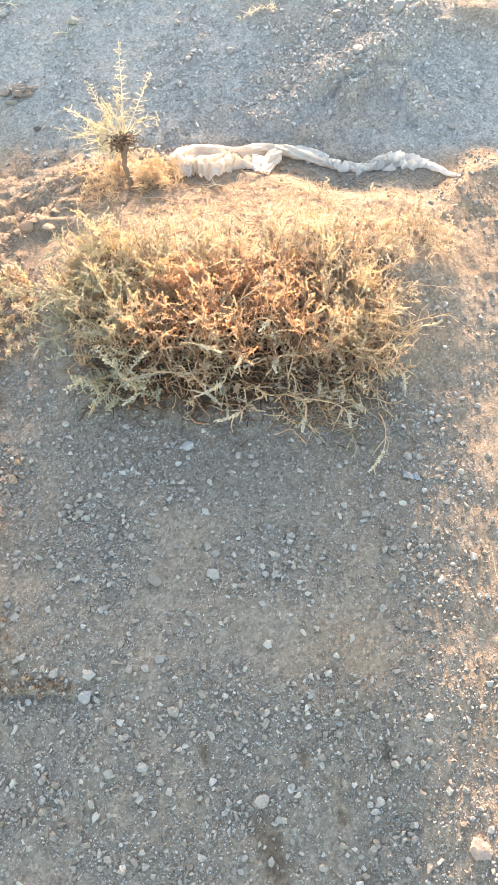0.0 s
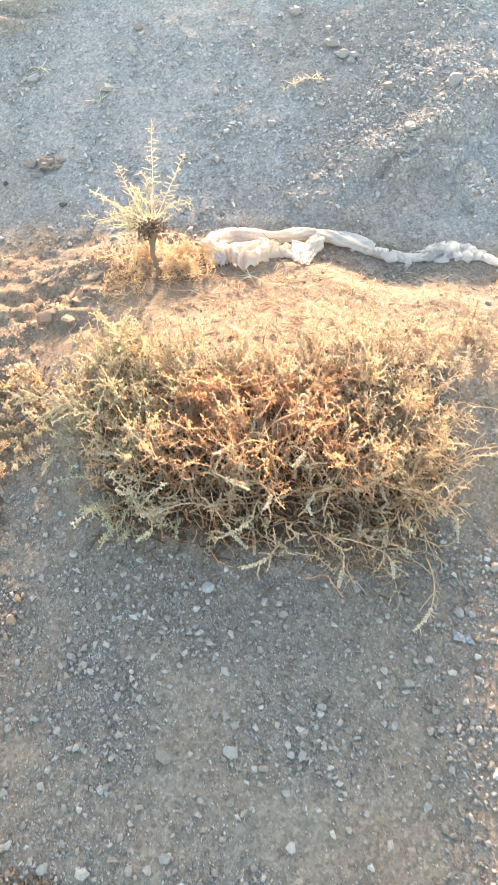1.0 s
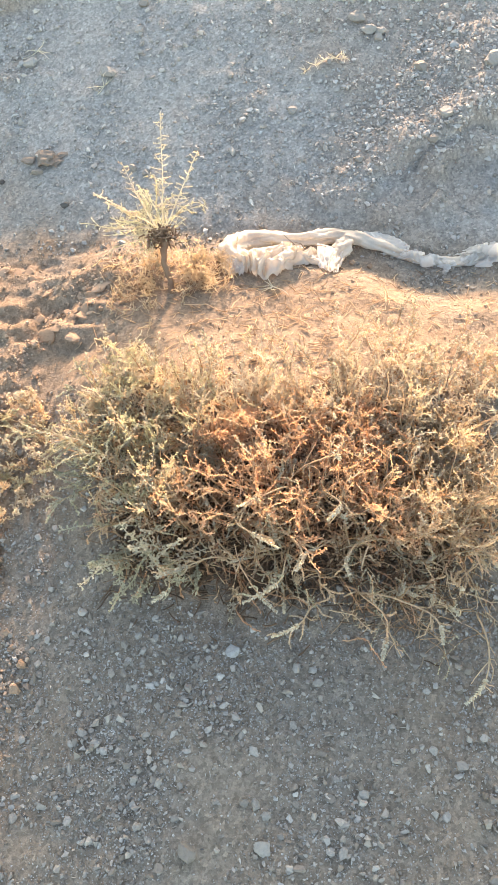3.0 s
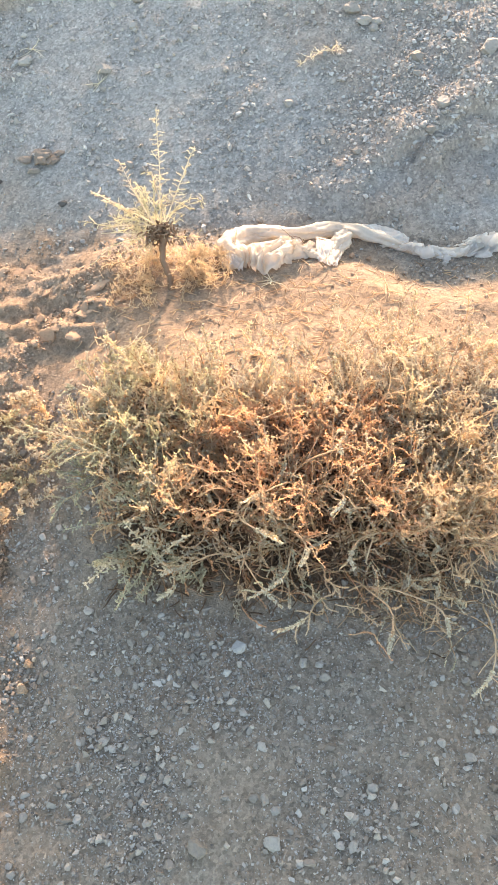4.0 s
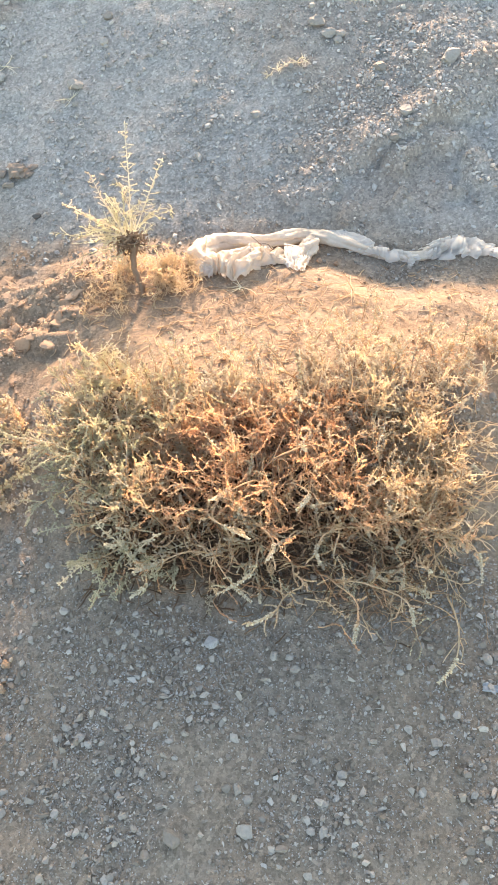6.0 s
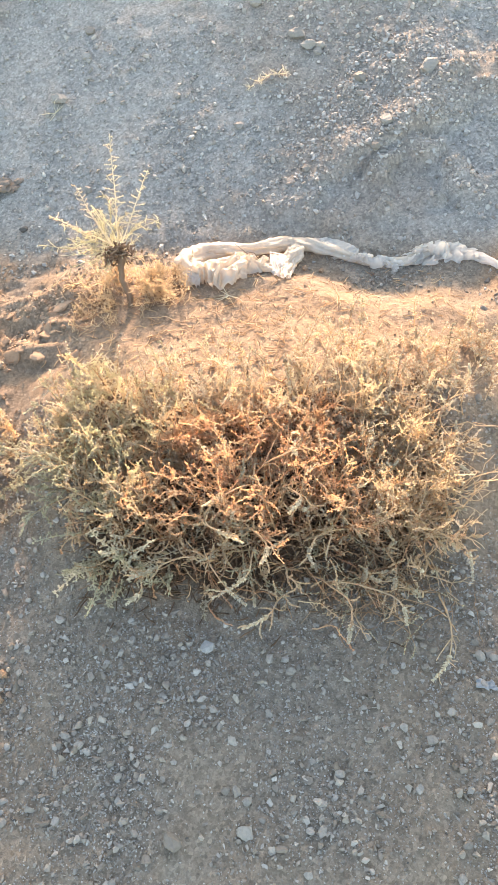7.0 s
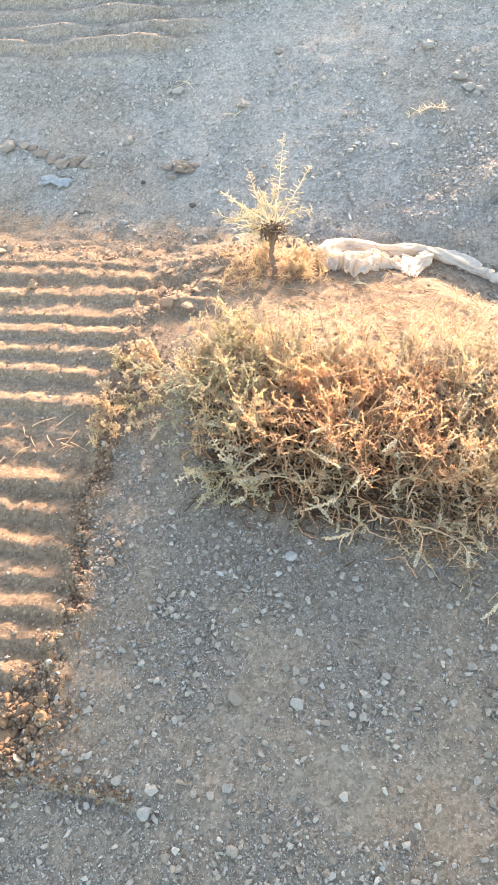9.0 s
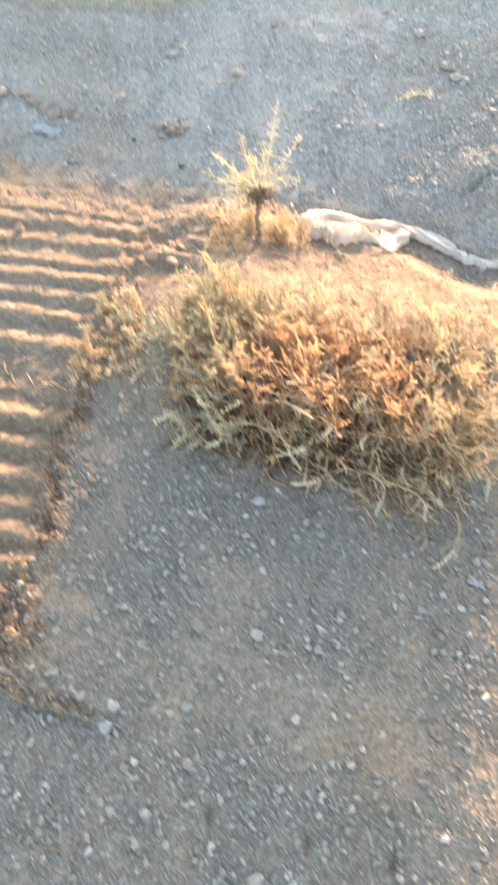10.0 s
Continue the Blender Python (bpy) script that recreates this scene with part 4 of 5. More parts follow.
def build_bush():
    rng = np.random.default_rng(77)
    root = thing_root("bush", (0.08, 1.68, float(ground(0.08, 1.68))), "wide dry desert bush, straw-gold and rust with pale sage spikes", "bush")
    inv = Matrix.Translation(root.location).inverted()

    def add(name, pieces, mat, label="", smooth=True, kind="", parent=None):
        v, f = joined(pieces)
        me = mesh_np(name, v, f, mat, smooth)
        me.transform(inv)
        return tagged(part(name, me, parent or root, label), kind=kind)

    def on_ground(xy):
        return np.concatenate([xy, ground(xy[:, 0], xy[:, 1])[:, None]], 1)

    def thick(paths, a=0.0022, b=0.0007, sides=4):
        return tubes(paths, taper(len(paths), paths.shape[1], a, b), sides)

    def beaded(paths, per, rng, length=0.0040, width=0.00118):
        return leaves_on(paths, per, length, width, rng, (0.08, 1.0), 0.6)

    # straw-coloured mass at the back and along both flanks
    n = 190
    xy = np.stack([rng.uniform(-0.43, 0.52, n), rng.normal(1.81, 0.075, n)], -1)
    xy[:, 1] += -0.04 * (xy[:, 0] / 0.5) ** 2
    az = rng.normal(math.pi / 2, 1.2, n)
    back = grow(on_ground(xy), polar(az, np.radians(rng.uniform(35, 80, n))), rng.uniform(0.045, 0.105, n), rng.uniform(0.0, 0.25, n), rng)
    # rust-coloured middle, the highest part
    n = 190
    xy = np.stack([rng.uniform(-0.34, 0.53, n), rng.uniform(1.51, 1.80, n)], -1)
    xy[:, 1] += 0.10 * step(0.10, 0.36, -xy[:, 0])
    top = rng.uniform(0.135, 0.235, n) + 0.04 * step(1.72, 1.56, xy[:, 1]) - 0.03 * step(0.30, 0.52, xy[:, 0])
    middle = grow(on_ground(xy), polar(rng.uniform(0, 2 * math.pi, n), np.radians(rng.uniform(55, 86, n))), np.maximum(top - ground(xy[:, 0], xy[:, 1]), 0.07) * 1.08, rng.uniform(0.0, 0.2, n), rng)
    # left flank, greyer
    n = 12
    xy = np.stack([rng.uniform(-0.42, -0.2, n), rng.normal(1.69, 0.05, n)], -1)
    left = grow(on_ground(xy), polar(rng.normal(math.pi * 1.1, 0.6, n), np.radians(rng.uniform(35, 75, n))), rng.uniform(0.10, 0.18, n), rng.uniform(0.2, 0.5, n), rng)
    # wiry twigs, each with short shoots set along it
    twigs_back, _ = side_twigs(back, 8, 0.03, 0.08, rng, (0.1, 1.0), 1.3, 0.0, 0.3, 0.16)
    fine_back, own = comb(twigs_back, 7, 0.005, 0.011, rng), np.repeat(np.arange(len(twigs_back)), 7)
    twigs_mid, _ = side_twigs(middle, 11, 0.035, 0.095, rng, (0.15, 1.0), 1.5, 0.05, 0.15, 0.16)
    fine_mid, own_mid = comb(twigs_mid, 7, 0.005, 0.011, rng), np.repeat(np.arange(len(twigs_mid)), 7)
    twigs_left, _ = side_twigs(left, 9, 0.04, 0.09, rng, (0.2, 1.0), 0.9, 0.3, 0.1)
    # tone by the twig: olive towards the left of the back, straw over it, rust low in the middle
    at = twigs_back[:, 0]
    chance = rng.uniform(0, 1, len(at))
    tone = np.where(chance < 0.16, 4, np.where(chance < 0.16 + 0.6 * step(0.0, -0.25, at[:, 0]) * 0.7, 1, 0))
    at = twigs_mid[:, -1]
    high = at[:, 2] + 0.45 * (at[:, 1] - 1.62) + rng.normal(0, 0.03, len(at))
    chance = rng.uniform(0, 1, len(at))
    core = step(-0.22, -0.05, at[:, 0]) * step(0.44, 0.26, at[:, 0])
    upper = np.where(chance < 0.4 * step(0.08, -0.15, at[:, 0]), 1, np.where(chance > 0.55 - 0.35 * step(0.15, 0.3, at[:, 0]), 4, 0))
    tone_mid = np.where(high < 0.05 + 0.05 * core, np.where(at[:, 0] > 0.3, 2, 3), np.where(high < 0.10 + 0.18 * core, np.where(chance < 0.3 + 0.65 * core, 2, 4), upper))
    add("stem_mass", [thick(back), thick(middle, 0.003), thick(left)], M_STEM, "tan woody stems", kind="stuff")
    for k, (mat, label) in enumerate(((M_STRAW, "straw-gold"), (M_OLIVE, "olive-straw"), (M_RUST, "rust-orange"), (M_EMBER, "deep rust-brown"), (M_GOLD, "golden"))):
        tw = np.concatenate([twigs_back[tone == k], twigs_mid[tone_mid == k]])
        fine = np.concatenate([fine_back[tone[own] == k], fine_mid[tone_mid[own_mid] == k]])
        add("twig_mass", [thick(tw[:, ::2], 0.0010, 0.0007, 3), thick(fine[:, ::4], 0.0007, 0.0005, 3)], mat, label + " twigs", kind="stuff")
        add("foliage", [beaded(tw, 11, rng, 0.0037, 0.00124), beaded(fine, 4, rng, 0.0035, 0.00124)], mat, label + " bead-like leaves", False, "stuff")
    add("twig_mass", [thick(twigs_left, 0.0014, 0.0008, 4)], M_SAGE, "grey-green twigs", kind="stuff")
    add("sage_foliage", [leaves_on(twigs_left, 28, 0.0054, 0.0019, rng)], M_SAGE, "grey-green sage leaves", False, "stuff")
    # thin upright stems that stand out of the back against the sand
    n = 44
    xy = np.stack([rng.uniform(-0.42, 0.62, n), rng.normal(1.86, 0.055, n)], -1)
    tall = grow(on_ground(xy), polar(rng.normal(math.pi / 2, 0.8, n), np.radians(rng.uniform(55, 85, n))), rng.uniform(0.08, 0.15, n), rng.uniform(0.0, 0.2, n), rng, 9, 0.05)
    for k in range(n):
        shoots = comb(tall[k:k + 1, 3:], 12, 0.007, 0.018, rng)
        stem = add("upright_stem", [thick(tall[k:k + 1], 0.0014, 0.0007, 4), thick(shoots, 0.0009, 0.0006, 3)], M_BARK if k % 3 == 0 else M_STEM)
        add("sprig", [beaded(shoots, 7, rng, 0.004), leaves_on(tall[k:k + 1], 30, 0.0045, 0.0014, rng, (0.45, 1.0), 0.7)], M_STRAW if k % 4 else M_SAGE, "", False, "stuff", stem)

    # dry rust-coloured growth low down between the stems
    n = 620
    xy = np.stack([rng.uniform(-0.36, 0.52, n), rng.uniform(1.53, 1.80, n)], -1)
    inner = grow(on_ground(xy), polar(rng.uniform(0, 2 * math.pi, n), np.radians(rng.uniform(30, 80, n))), rng.uniform(0.05, 0.10, n), np.full(n, 0.1), rng, 7, 0.2)
    add("undergrowth", [thick(inner[:, ::2], 0.0011, 0.0007, 3), beaded(inner, 26, rng, 0.0062, 0.0016)], M_RUST, "rust-coloured dry growth inside the bush", False, "stuff")
    # dead brush and litter inside, seen from the front
    n = 420
    xy = np.stack([rng.uniform(-0.26, 0.44, n), rng.normal(1.50, 0.055, n)], -1)
    dead = grow(on_ground(xy), polar(rng.uniform(0, 2 * math.pi, n), np.radians(rng.uniform(5, 65, n))), rng.uniform(0.07, 0.15, n), rng.uniform(0.1, 0.4, n), rng, 9, 0.24)
    add("dead_brush", [thick(dead[:180], 0.0022, 0.0009, 3)], M_BARK, "dark dead twigs inside the bush", kind="stuff")
    add("dead_brush", [thick(dead[180:310], 0.0018, 0.0009, 3)], M_STEM, "tan dead twigs inside the bush", kind="stuff")
    add("dead_brush", [thick(dead[310:], 0.0016, 0.0009, 3), leaves_on(dead[310:], 44, 0.0048, 0.0016, rng, (0.2, 1.0), 0.7)], M_EMBER, "", False, kind="stuff")
    # litter added dark, so the canopy's shade on the ground is coloured in
    n = 3200
    xy = np.stack([np.clip(rng.normal(0.08, 0.17, n), -0.28, 0.42), rng.normal(1.54, 0.07, n)], -1)
    low = grow(on_ground(xy), polar(rng.uniform(0, 2 * math.pi, n), np.radians(rng.uniform(0, 25, n))), rng.uniform(0.015, 0.05, n), np.full(n, 0.1), rng, 4, 0.1)
    add("leaf_litter", [thick(low, 0.0022, 0.0012, 3)], M_TRUNK, "dark brown litter under the bush, deepening its shade", kind="stuff")
    # a haze of thin dead twigs low down at the front corner
    n = 150
    xy = np.stack([rng.normal(0.37, 0.07, n), rng.normal(1.43, 0.06, n)], -1)
    haze = grow(on_ground(xy), polar(rng.uniform(0, 2 * math.pi, n), np.radians(rng.uniform(5, 50, n))), rng.uniform(0.06, 0.15, n), rng.uniform(0.1, 0.4, n), rng, 8, 0.16)
    add("dead_brush", [thick(haze, 0.0011, 0.0006, 3)], M_STEM, "thin dead twigs", kind="stuff")
    add("dead_brush", [leaves_on(haze[:60], 22, 0.0042, 0.0014, rng, (0.5, 1.0), 0.8)], M_SAGE, "", False, kind="stuff")

    # long arms that fan out to the front, most with a pale spike at the end
    n = 84
    xy = np.stack([rng.uniform(-0.30, 0.50, n), rng.normal(1.55, 0.06, n)], -1)
    az = -math.pi / 2 + (xy[:, 0] - 0.06) * 1.7 + rng.normal(0, 0.8, n)
    arms = grow(on_ground(xy), polar(az, np.radians(rng.uniform(30, 74, n))), rng.uniform(0.11, 0.21, n), rng.uniform(0.1, 0.45, n), rng, 13, 0.2)
    # the boldest arms, by their tips
    tips = np.array([(0.297, 1.25, 0.134), (0.087, 1.28, 0.124), (0.027, 1.336, 0.148), (0.092, 1.33, 0.123), (-0.147, 1.37, 0.166), (-0.223, 1.56, 0.175), (0.007, 1.50, 0.237), (0.183, 1.49, 0.22), (0.128, 1.39, 0.20), (0.402, 1.39, 0.058), (0.42, 1.31, 0.064), (0.468, 1.21, 0.014), (-0.165, 1.34, 0.10), (0.56, 1.40, 0.08), (0.23, 1.40, 0.17), (0.20, 1.60, 0.27), (0.09, 1.43, 0.21)])
    feet = on_ground(np.stack([tips[:, 0] * 0.8 + 0.02 + rng.choice([-1, 1], len(tips)) * rng.uniform(0.03, 0.12, len(tips)), np.minimum(1.62, tips[:, 1] + rng.uniform(0.10, 0.19, len(tips)))], -1))
    s = np.linspace(0, 1, 11)[None, :, None]
    crown = (feet + tips) / 2 + np.array([0, 0.03, 0.08])
    bold = feet[:, None] * (1 - s) ** 2 + crown[:, None] * 2 * s * (1 - s) + tips[:, None] * s ** 2
    bold += np.cumsum(np.cumsum(rng.normal(0, 0.0011, bold.shape), axis=1), axis=1) * s * (1 - s) * 3
    bold[..., 0] += rng.choice([-1, 1, 1], len(tips))[:, None] * 0.05 * np.sin(s[..., 0] * math.pi) * s[..., 0] + 0.012 * np.sin(s[..., 0] * rng.uniform(7, 12, len(tips))[:, None]) * s[..., 0] * (1 - s[..., 0]) * 2
    arms = np.concatenate([bold, arms[:, :11]])
    n = len(arms)
    for k in range(n):
        arm = arms[k:k + 1]
        tw, _ = side_twigs(arm, 8, 0.025, 0.07, rng, (0.25, 0.95), 1.1, 0.2, 0.15, 0.22)
        branch = add("branch", [thick(arm, 0.0023, 0.0013, 5), thick(tw, 0.0013, 0.0008, 4)], M_STALK if k % 3 else M_STEM)
        if k % 4 < 3:
            add("sprig", [whorls(tw, 11, 4, 0.0038, 0.0012, rng, (0.3, 1.0)), leaves_on(arm, 70, 0.0040, 0.0013, rng, (0.2, 0.95), 0.8)], (M_STALK, M_GOLD, M_SAGE if arm[0, 0, 0] < 0.15 else M_STALK, M_STALK, M_GOLD)[k % 5], "", False, "stuff", branch)
        if k < len(tips) or k % 4:
            bold_one = k < len(tips)
            add("flower_spike", [whorls(arm, 12 if bold_one else 9, 5, 0.0078 if bold_one else 0.0064, 0.0023 if bold_one else 0.0019, rng, (0.78 if k % 3 else 0.86, 1.0))], M_PALELEAF if bold_one or k % 4 < 3 else M_STALK, "fuzzy cream flower spike", False, "", branch)
    # upright sage sprays at the front corner
    n = 17
    xy = np.stack([rng.normal(-0.19, 0.05, n), rng.normal(1.48, 0.035, n)], -1)
    sprigs = grow(on_ground(xy), polar(rng.normal(-1.7, 0.9, n), np.radians(rng.uniform(35, 80, n))), rng.uniform(0.09, 0.21, n), rng.uniform(0.1, 0.4, n), rng, 9, 0.06)
    for k in range(n):
        shoots = comb(sprigs[k:k + 1, 1:], 26, 0.012, 0.026, rng)
        add("spray", [thick(sprigs[k:k + 1], 0.0018, 0.0010, 4), thick(shoots, 0.0010, 0.0007, 3), leaves_on(shoots, 12, 0.0042, 0.0016, rng, (0.1, 1.0), 0.8)], M_SAGE if k % 3 else M_PALELEAF, "feathery sage-green spray", False)
    # low fuzzy sprays along the front edge
    n = 22
    xy = np.stack([rng.uniform(-0.14, 0.44, n), rng.normal(1.46, 0.035, n)], -1)
    low_sprays = grow(on_ground(xy), polar(rng.normal(-1.4, 0.9, n), np.radians(rng.uniform(10, 55, n))), rng.uniform(0.06, 0.14, n), rng.uniform(0.1, 0.4, n), rng, 9, 0.12)
    for k in range(n):
        shoots = comb(low_sprays[k:k + 1, 1:], 18, 0.010, 0.022, rng)
        add("spray", [thick(low_sprays[k:k + 1], 0.0016, 0.0010, 4), thick(shoots, 0.0010, 0.0007, 3), leaves_on(shoots, 9, 0.0038, 0.0013, rng, (0.1, 1.0), 0.7)], (M_SAGE, M_STALK, M_STRAW, M_PALELEAF)[k % 4], "fuzzy dry spray", False)
    # bare stalks to the right
    n = 84
    xy = np.stack([rng.uniform(0.26, 0.56, n), rng.normal(1.64, 0.10, n)], -1)
    stalks = grow(on_ground(xy), polar(rng.uniform(-1.5, 0.9, n), np.radians(rng.uniform(15, 65, n))), rng.uniform(0.08, 0.19, n), rng.uniform(0.1, 0.5, n), rng, 9, 0.14)
    for k in range(n):
        tw, _ = side_twigs(stalks[k:k + 1], 6, 0.02, 0.06, rng, (0.3, 1.0), 0.9, 0.2, 0.05, 0.15)
        stalk = add("dry_stalk", [thick(stalks[k:k + 1], 0.0019, 0.0009, 4), thick(tw, 0.0010, 0.0006, 3)], M_STALK if k % 3 else M_GOLD, "bare pale dry stalk")
        if k % 3 == 0:
            add("flower_spike", [whorls(stalks[k:k + 1], 12, 6, 0.0060, 0.0021, rng, (0.78, 1.0))], M_PALELEAF, "", False, "", stalk)


build_bush()


def build_small_bush():
    rng = np.random.default_rng(91)
    bx, by = -0.28, 2.238
    bz = float(ground(bx, by))
    root = thing_root("small_bush", (bx, by, bz), "small straw-coloured bush with a dark trunk and one tall spike", "bush")
    inv = Matrix.Translation(root.location).inverted()

    def add(name, pieces, mat, label="", smooth=True):
        v, f = joined(pieces)
        me = mesh_np(name, v, f, mat, smooth)
        me.transform(inv)
        part(name, me, root, label)

    base = np.array([[bx, by, bz - 0.01]])
    fork = np.array([[-0.296, 2.330, bz + 0.118]])
    s = np.linspace(0, 1, 26)[None, :, None]
    trunk = base[:, None] * (1 - s) + fork[:, None] * s + np.array([0.005, 0.002, 0]) * np.sin(s * 8) + np.array([0.0015, 0, 0]) * np.sin(s * 31)
    width = (0.0074 + 0.0020 * np.sin(s[..., 0] * 23) ** 2 + 0.004 * np.clip((s[..., 0] - 0.7) / 0.3, 0, 1) + 0.002 * np.clip(1 - s[..., 0] * 6, 0, 1))
    n = 170
    knot = grow(fork.repeat(n, 0) + rng.normal(0, 1, (n, 3)) * np.array([0.022, 0.012, 0.013]), polar(rng.uniform(0, 2 * math.pi, n), np.radians(rng.uniform(-45, 70, n))), rng.uniform(0.008, 0.028, n), np.full(n, 0.15), rng, 6, 0.5)
    add("trunk", [tubes(trunk, width, 8)], M_BARK, "brown gnarled trunk")
    snag = grow(fork, np.array([[-1.0, 0.15, -0.15]]), np.array([0.065]), np.array([0.1]), rng, 8, 0.12)
    add("snag", [tubes(snag, taper(1, 8, 0.0045, 0.002), 6)], M_BARK, "short dark broken side branch")
    add("dead_twig_mass", [tubes(knot, taper(n, 6, 0.0034, 0.0016), 4)], M_BARK, "dark tangled dead twigs")
    tagged(root.children[-1], kind="stuff")
    lines = [((-0.01, 0.33, 0.15), 0.36, 0.05), ((0.085, 0.22, 0.13), 0.25, 0.2), ((-0.20, 0.07, 0.10), 0.20, 0.2), ((-0.15, 0.15, 0.10), 0.21, 0.15), ((-0.08, 0.20, 0.12), 0.18, 0.1), ((-0.20, 0.0, 0.05), 0.15, 0.2)]
    for i, (way, length, droop) in enumerate(lines):
        line = grow(fork + (i > 1) * rng.normal(0, 0.02, (1, 3)), np.array([way]), np.array([length]), np.array([droop]), rng, 14, 0.02)
        k = int(length * 84)
        at = np.linspace(0.34, 0.97, k)
        p, t = along(line, np.zeros(k, int), at)
        side = np.where(np.arange(k) % 2, 1.0, -1.0)[:, None] * np.array([[1.0, -0.25, 0.35]]) + rng.normal(0, 0.35, (k, 3)) + t * 0.3
        tw = grow(p, side, (0.046 - 0.034 * at) * rng.uniform(0.5, 1.3, k), np.full(k, -0.15), rng, 5, 0.08)
        add("spike", [tubes(line, taper(1, 14, 0.0020, 0.0009), 5), tubes(tw, taper(k, 5, 0.0013, 0.0009), 4), leaves_on(tw, 11, 0.0040, 0.0014, rng), leaves_on(line, 50, 0.0048, 0.0016, rng, (0.3, 1.0))], M_PALELEAF if i < 2 else M_STRAW, "pale spike with stubby side shoots", False)
    n = 52
    arms = grow(fork.repeat(n, 0) + rng.normal(0, 0.025, (n, 3)) + np.array([-0.03, 0.03, -0.01]), polar(rng.normal(2.3, 1.0, n), np.radians(rng.uniform(-20, 60, n))), rng.uniform(0.06, 0.17, n), rng.uniform(0.1, 0.4, n), rng, 9, 0.1)
    arm_twigs, _ = side_twigs(arms, 6, 0.014, 0.04, rng, wobble=0.2)
    add("branch_mass", [tubes(arms, taper(n, 9, 0.0013, 0.0007), 4), tubes(arm_twigs, taper(len(arm_twigs), 5, 0.0009, 0.0006), 3)], M_OLIVE)
    add("leaves", [leaves_on(arm_twigs, 7, 0.0038, 0.0012, rng, (0.1, 1.0), 0.7)], M_OLIVE, "straw-coloured bead-like leaves", False)
    # golden growth round the foot of the trunk, thick on one side, thin on the other
    n = 170
    xy = np.stack([rng.uniform(-0.25, -0.12, n), rng.uniform(2.22, 2.42, n)], -1)
    xy[76:116] = np.stack([rng.uniform(-0.44, -0.28, 40), rng.uniform(2.16, 2.36, 40)], -1)
    xy[116:] = np.stack([-0.287 + rng.choice([-1, 1], n - 116) * rng.uniform(0.022, 0.09, n - 116), rng.uniform(2.26, 2.38, n - 116)], -1)
    xy = xy[(np.abs(xy[:, 0] + 0.285) > 0.026) | (xy[:, 1] > 2.35)]
    n = len(xy)
    tuft = grow(np.concatenate([xy, ground(xy[:, 0], xy[:, 1])[:, None]], 1), polar(rng.uniform(0, 2 * math.pi, n), np.radians(rng.uniform(40, 85, n))), rng.uniform(0.035, 0.085, n) * np.where(np.arange(n) < 76, 1.0, np.where(np.arange(n) < 116, 0.8, 1.0)), np.full(n, 0.1), rng, 7, 0.1)
    tuft_twigs, _ = side_twigs(tuft, 7, 0.014, 0.034, rng, (0.2, 1.0), 1.3, 0.1, 0.1, 0.2)
    add("undergrowth", [tubes(tuft, taper(n, 7, 0.0011, 0.0006), 3), tubes(tuft_twigs, taper(len(tuft_twigs), 5, 0.0008, 0.0005), 3)], M_GOLD)
    add("golden_leaves", [leaves_on(tuft_twigs, 7, 0.0040, 0.0013, rng, (0.1, 1.0), 0.7)], M_GOLD, "golden dry leaves", False)


build_small_bush()


def build_tuft(x, y, wide, tall, count, seed, mat, label):
    """A low tuft of dry bead-leaved twigs."""
    rng = np.random.default_rng(seed)
    z = float(ground(x, y))
    root = thing_root("dry_tuft", (x, y, z), label, "plant", "low dry tufts")
    inv = Matrix.Translation(root.location).inverted()
    xy = np.stack([rng.normal(x, wide * 0.4, count), rng.normal(y, wide * 0.4, count)], -1)
    paths = grow(np.concatenate([xy, ground(xy[:, 0], xy[:, 1])[:, None]], 1), polar(rng.uniform(0, 2 * math.pi, count), np.radians(rng.uniform(40, 85, count))), tall * rng.uniform(0.6, 1.2, count), np.full(count, 0.25), rng, 6)
    tw = comb(paths[:, 1:], 16, 0.012, 0.024, rng)
    me = mesh_np("stalks", *joined([tubes(paths, taper(count, 6, 0.0013, 0.0006), 3), tubes(tw, taper(len(tw), 5, 0.0008, 0.0004), 3)]), M_STALK)
    me.transform(inv)
    tagged(part("stalk_mass", me, root), kind="stuff")
    me = mesh_np("leaves", *leaves_on(tw, 9, 0.0044, 0.0015, rng), mat, False)
    me.transform(inv)
    tagged(part("foliage", me, root), kind="stuff")


build_tuft(-0.60, 1.86, 0.06, 0.06, 9, 1, M_STRAW, "low straw-yellow tuft on the track's edge")
build_tuft(-0.58, 1.72, 0.07, 0.06, 9, 2, M_STRAW, "low rusty straw tuft beside the bush")
build_tuft(-0.60, 1.61, 0.06, 0.06, 9, 3, M_GOLD, "low tan tuft at the track's edge")
for k, (x, y, c) in enumerate([(-0.63, 1.79, 16), (-0.55, 1.79, 14), (-0.62, 1.66, 18), (-0.53, 1.66, 14), (-0.59, 1.55, 18), (-0.53, 1.58, 12)]):
    build_tuft(x, y, 0.06, 0.05, c // 2, 80 + k, (M_OLIVE, M_GOLD, M_STRAW)[k % 3], "low golden tuft on the track's edge")
build_tuft(0.50, 1.95, 0.09, 0.08, 10, 4, M_STRAW, "thin straw-yellow tuft behind the bush")
build_tuft(0.36, 2.0, 0.10, 0.08, 8, 5, M_STRAW, "thin straw-yellow tuft behind the bush")
build_tuft(0.62, 2.06, 0.08, 0.08, 10, 6, M_STRAW, "thin straw-yellow tuft behind the bush")


